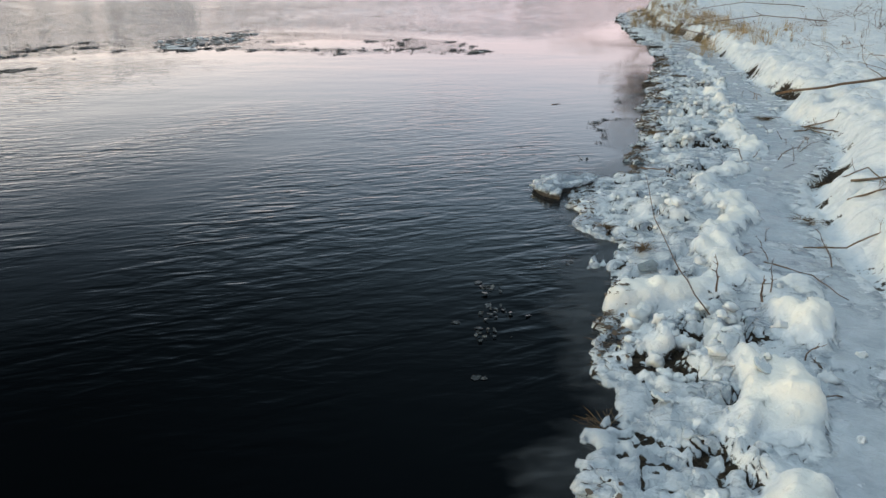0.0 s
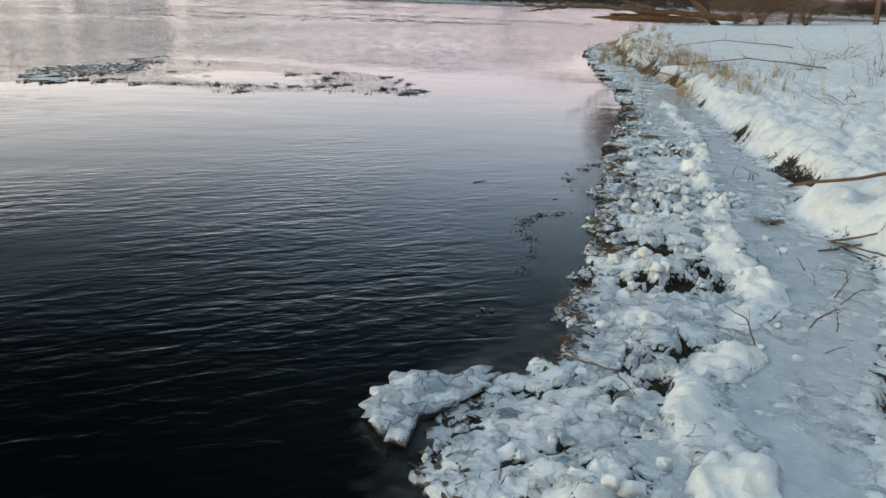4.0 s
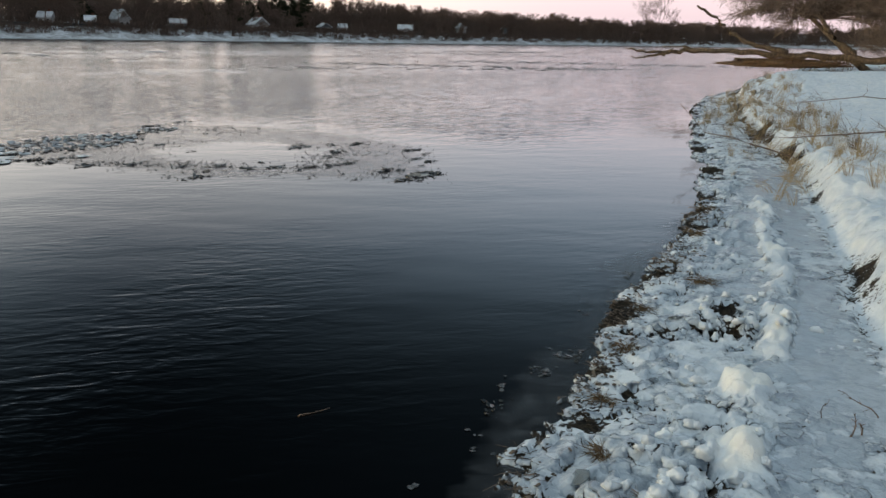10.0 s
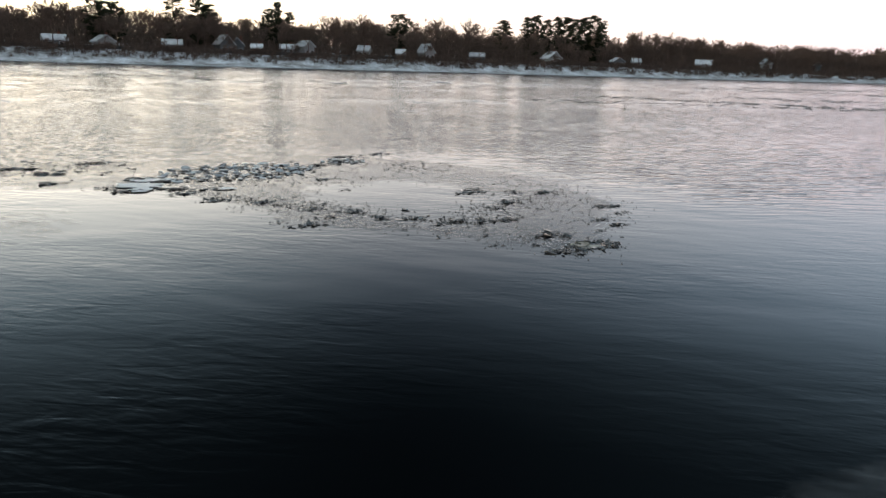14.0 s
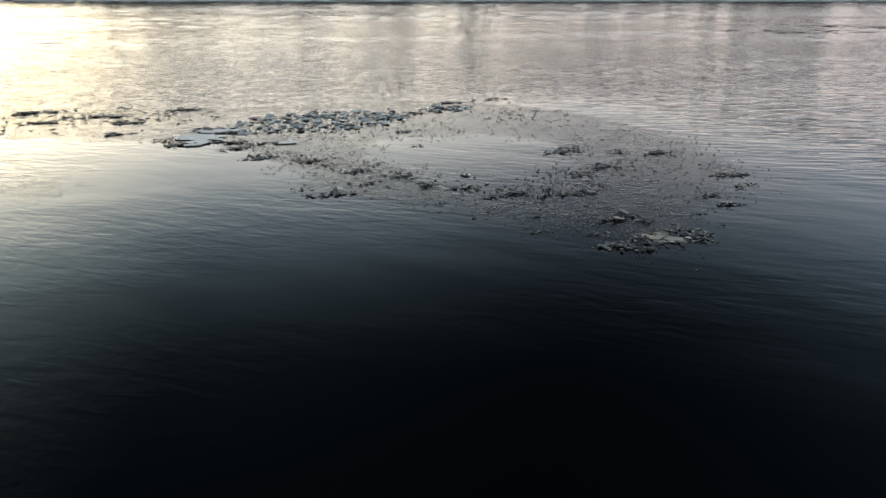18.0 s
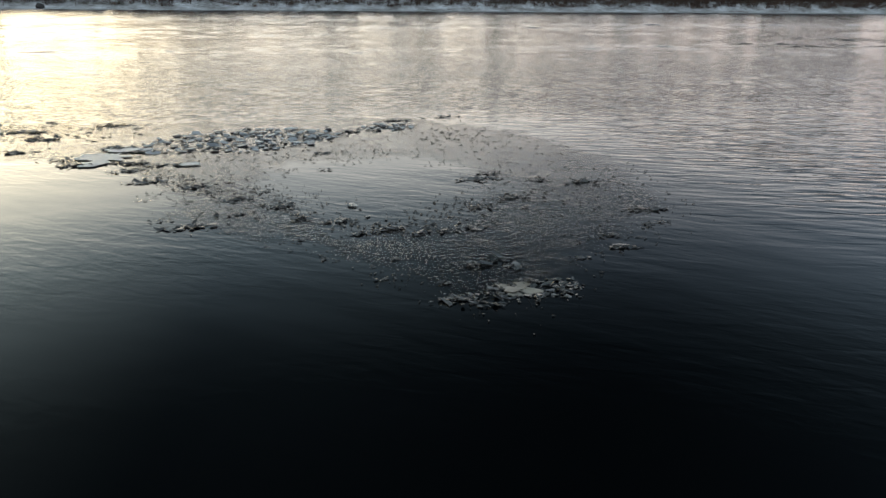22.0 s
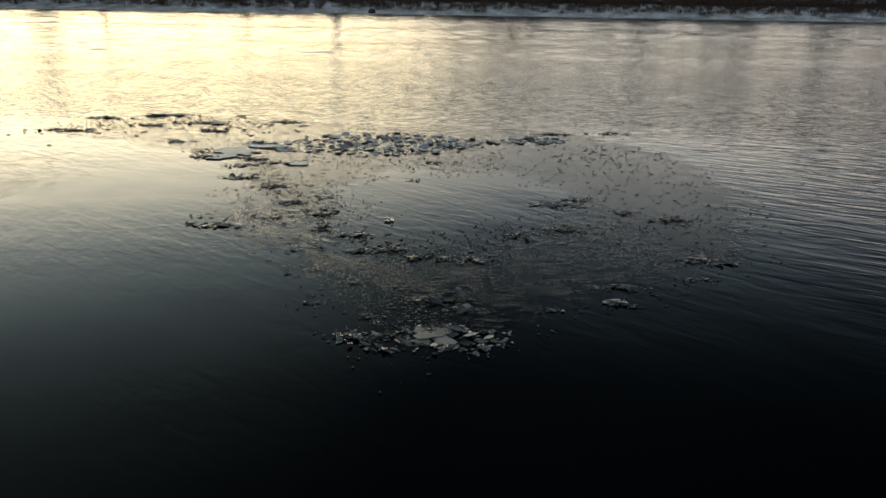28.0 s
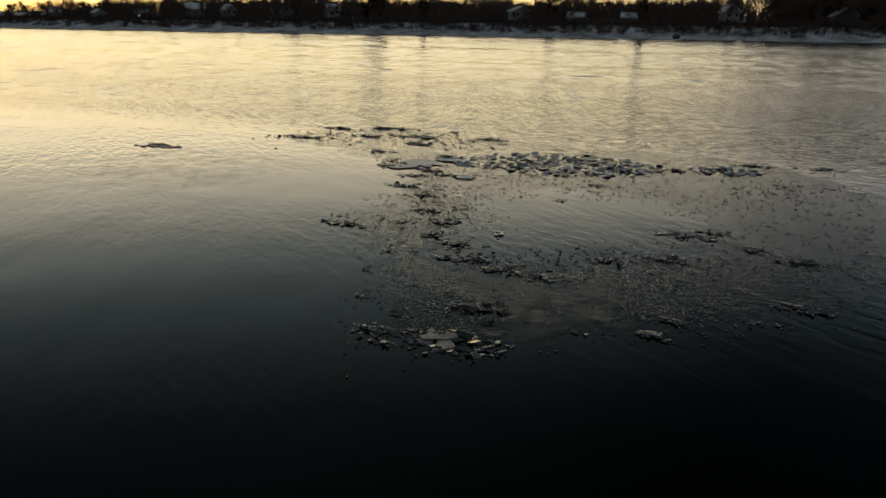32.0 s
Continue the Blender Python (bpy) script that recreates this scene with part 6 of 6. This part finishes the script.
def bush(x, y, n, length, seed, label, name="bare_bush", reach=0.9, up=0.5):
    """A tangle of thin arching stems."""
    r = random.Random(seed)
    root = new(name)
    tagged(root, label, "bush")
    z = bank_z(x, y)
    for k in range(n):
        s = Shape()
        a = r.uniform(0, 6.28)
        d = Vector((math.cos(a) * reach, math.sin(a) * reach, up + r.uniform(-0.2, 0.6)))
        l = length * r.uniform(0.5, 1.0)
        p0 = Vector((x + r.gauss(0, 0.12), y + r.gauss(0, 0.12), z - 0.03))
        path = [p0]
        for i in range(5):
            d = (d + Vector((r.gauss(0, 0.25), r.gauss(0, 0.25), r.gauss(-0.12, 0.2)))).normalized()
            path.append(path[-1] + d * l / 5)
        rr = r.uniform(0.003, 0.007)
        s.tube(path, [rr * (1 - 0.75 * i / 5) for i in range(6)], 4)
        for i in range(2, 6):
            for _ in range(2):
                w = (d + Vector((r.gauss(0, 0.7), r.gauss(0, 0.7), r.gauss(0.1, 0.5)))).normalized()
                s.tube([path[i], path[i] + w * l * r.uniform(0.08, 0.2)], [rr * 0.4, rr * 0.15], 3)
        put("stem", s, TWIG, False, root)
    return root


B1 = "tangled bare bush with thin dark stems on the snow"
for row in ((3.6, 8.9, 16, 1.0, 1), (3.9, 9.8, 18, 1.1, 2), (3.3, 11.2, 14, 1.0, 3), (4.6, 12.5, 14, 1.0, 4), (2.6, 15.5, 12, 0.9, 5), (3.4, 20.0, 16, 1.3, 6), (2.2, 22.0, 16, 1.3, 7), (4.6, 18.0, 14, 1.2, 8),
            (0.6, 20.8, 12, 0.9, 9), (-0.6, 23.5, 14, 1.0, 10), (5.6, 15.0, 12, 1.2, 12), (3.0, 25.0, 16, 1.5, 13), (5.5, 24.0, 16, 1.6, 14), (3.2, 6.6, 8, 0.7, 15)):
    bush(*row, B1)
# low sprigs frozen into the wet ice
for k, (x, y) in enumerate(((2.3, 5.2), (2.4, 4.6), (2.5, 3.9), (2.15, 7.6), (2.0, 8.7), (1.75, 10.9), (0.95, 12.2), (2.3, 8.2))):
    bush(x, y, 4, 0.22, 40 + k, "small bare sprig frozen into wet ice", "bare_sprig", 0.5, 0.9)

# arching dark branches over the low point
for k, path in enumerate(([(0.3, 17.6, 0.35), (-0.5, 18.3, 0.42), (-1.2, 19.2, 0.40), (-1.7, 19.6, 0.75)], [(2.4, 17.0, 0.7), (1.3, 17.4, 0.75), (0.2, 17.8, 0.55), (-0.6, 18.6, 0.40)],
                          [(1.9, 21.5, 0.8), (0.5, 22.2, 0.85), (-0.8, 23.2, 0.6)])):
    stick("fallen_branch", path, 0.010, 0.004, TWIG, "dark fallen branch arching over the snowy bank", "branch", 6, 9, 20 + k, 0.5)

# the fallen tree: trunk on the bank, limbs out over the water
tree = new("fallen_tree")
tagged(tree, "fallen leafless tree with long limbs reaching over the river", "tree")


def limb(path, r0, r1, seed, name="limb", mat=BARK, sides=8):
    r = random.Random(seed)
    p = [Vector(q) for q in path]
    fine, rad = [], []
    m = (len(p) - 1) * 5
    for i in range(m + 1):
        k = min(len(p) - 2, i // 5)
        t = i / 5 - k
        fine.append(p[k].lerp(p[k + 1], t) + (Vector((r.gauss(0, 1), r.gauss(0, 1), r.gauss(0, 1))) * r0 * 0.28 if 0 < i < m else Vector()))
        rad.append((r0 + (r1 - r0) * i / m) * r.uniform(0.9, 1.12))
    s = Shape()
    s.tube(fine, rad, sides)
    return put(name, s, mat, True, tree)


limb([(-0.07, 36.9, 1.22), (-1.7, 36.75, 1.28), (-2.9, 36.55, 1.30), (-4.5, 36.25, 1.43), (-5.8, 35.9, 1.44), (-6.95, 35.6, 1.37)], 0.125, 0.07, 1, "trunk")
limb([(-6.95, 35.6, 1.37), (-7.3, 35.5, 1.28), (-7.88, 35.3, 1.16)], 0.07, 0.03, 2)
limb([(-6.8, 35.62, 1.38), (-7.5, 35.4, 1.36), (-8.0, 35.2, 1.36), (-8.5, 35.1, 1.46)], 0.06, 0.02, 3)
limb([(-6.0, 35.8, 1.42), (-6.6, 35.6, 1.56), (-7.3, 35.4, 1.54)], 0.035, 0.015, 4)
limb([(-3.3, 36.45, 1.4), (-4.57, 36.25, 1.68), (-5.14, 36.1, 2.07), (-5.7, 35.95, 2.5), (-6.3, 35.8, 2.92)], 0.09, 0.035, 5)
limb([(-7.88, 35.3, 1.16), (-8.1, 35.2, 1.12), (-8.3, 35.1, 1.20)], 0.03, 0.012, 6)
limb([(-1.2, 36.8, 1.3), (-1.9, 36.7, 1.8), (-2.4, 36.6, 2.4), (-2.8, 36.5, 3.2), (-3.0, 36.4, 4.2)], 0.10, 0.04, 7)
rm = Shape()
rm.blob((-3.2, 36.3, 1.05), (1.7, 0.5, 0.13), 9, 12, 26, 0.8)
put("root_mat", rm, WET_WOOD, True, tree, "brown matted roots under the trunk")
hang = Shape()
for k in range(420):
    x = rnd.uniform(-5.0, -1.0)
    y = 36.3 - (x + 3) * 0.12 + rnd.gauss(0, 0.3)
    hang.tube([(x, y, 1.2), (x + rnd.gauss(0, 0.2), y - 0.2, 1.2 - rnd.uniform(0.05, 0.4))], [0.010, 0.005], 3, False)
tagged(put("root_fringe", hang, STRAW, False, tree), kind="stuff")

# the twiggy tree that leans in from the bank
LEAN_FOOT, LEAN_FORK = Vector((-1.25, 36.8, 1.15)), Vector((-2.7, 36.7, 2.5))
BRUSH_SPOTS = ((0.6, 37.5, 0, 1.3, 1.1), (2.2, 37.0, 0, 1.4, 1.2), (-0.4, 39.0, 0, 1.2, 1.0))
def twig_crown(seed, start, centre, size, boughs, twigs, thick):
    """Boughs from the top of a trunk to all sides of a crown, each hung with fine drooping twigs: two shapes."""
    r = random.Random(seed)
    big, fine = Shape(), Shape()
    a, c = Vector(start), Vector(centre)
    for _ in range(boughs):
        while True:
            q = Vector((r.uniform(-1, 1), r.uniform(-1, 1), r.uniform(-1, 1)))
            if 0.15 < q.length < 1:
                break
        e = c + Vector((q.x * size[0], q.y * size[1], q.z * size[2]))
        m = a.lerp(e, 0.5) + Vector((r.gauss(0, 0.15), r.gauss(0, 0.15), 0.25))
        way = [a, a.lerp(m, 0.5) + Vector((r.gauss(0, 0.05), r.gauss(0, 0.05), 0.05)), m, m.lerp(e, 0.5) + Vector((r.gauss(0, 0.08), r.gauss(0, 0.08), 0.08)), e]
        big.tube(way, [thick, thick * 0.7, thick * 0.5, thick * 0.35, thick * 0.15], 4, False)
        for _k in range(twigs):
            t = r.uniform(0.25, 1.0) ** 0.7 * 3.99
            p = way[int(t)].lerp(way[int(t) + 1], t - int(t))
            d = ((e - a).normalized() * 0.6 + Vector((r.uniform(-1, 1), r.uniform(-1, 1), r.uniform(-0.7, 0.5)))).normalized()
            ln = r.uniform(0.25, 0.75)
            p1 = p + d * ln * 0.5 + Vector((0, 0, 0.03))
            p2 = p1 + (d + Vector((r.gauss(0, 0.3), r.gauss(0, 0.3), -0.25))).normalized() * ln * 0.5
            fine.tube([p, p1, p2], [0.007, 0.005, 0.003], 3, False)
            for _j in range(2):
                p3 = p1.lerp(p2, r.random())
                fine.tube([p3, p3 + (d + Vector((r.gauss(0, 0.7), r.gauss(0, 0.7), r.gauss(-0.2, 0.5)))).normalized() * ln * 0.4], [0.005, 0.003], 3, False)
    return big, fine


lean = new("leaning_tree")
tagged(lean, "leaning bare tree with a dense crown of fine brown twigs", "tree")
s = Shape()
s.tube([LEAN_FOOT + Vector((0.35, 0.3, -0.3)), LEAN_FOOT, LEAN_FOOT.lerp(LEAN_FORK, 0.5) + Vector((0.06, 0, -0.04)), LEAN_FORK], [0.13, 0.105, 0.085, 0.065], 8)
put("trunk", s, BARK, True, lean)
for k, (cen, size, boughs) in enumerate((((-3.7, 36.6, 3.4), (2.3, 1.6, 1.4), 90), ((-1.0, 36.8, 4.0), (2.2, 1.8, 1.5), 80), ((0.6, 37.2, 2.9), (1.8, 1.5, 1.3), 60))):
    big, fine = twig_crown(700 + k, LEAN_FORK, cen, size, boughs, 52, 0.016)
    put("bough_spread", big, TWIG, False, lean)
    put("crown", fine, CROWN_TWIG, False, lean)
# brown brush behind the trunk
for k, (x, y, z, wx_, wz_) in enumerate(BRUSH_SPOTS):
    br = new("bare_bush")
    tagged(br, "dense brown leafless brush on the snowy bank", "bush", "brush on the bank")
    big, fine = twig_crown(720 + k, (x, y, bank_z(x, y) - 0.05), (x, y, bank_z(x, y) + wz_ * 0.9), (wx_, wx_ * 0.8, wz_), 30, 18, 0.014)
    put("stem_cluster", big, TWIG, False, br)
    put("twig_tangle", fine, CROWN_TWIG, False, br)
for k, (x, y, hgt) in enumerate(((1.6, 38.5, 6.5), (4.5, 36.5, 7.5), (8.5, 33.0, 8.0), (12, 40, 9))):
    t2 = new("bare_tree")
    tagged(t2, "leafless bank tree with fine tangled branches", "tree", "bare trees on the bank")
    s = Shape()
    for a, b2, ra, rb in bare_tree(95 + k, hgt, 0.62, 5, 3, 0.9, 1.2):
        s.tube([a, b2], [max(ra, 0.013), max(rb, 0.010)], 3, False)
    put("limbs", s, TWIG, False, t2)
    t2.location = (x, y, bank_z(x, y))
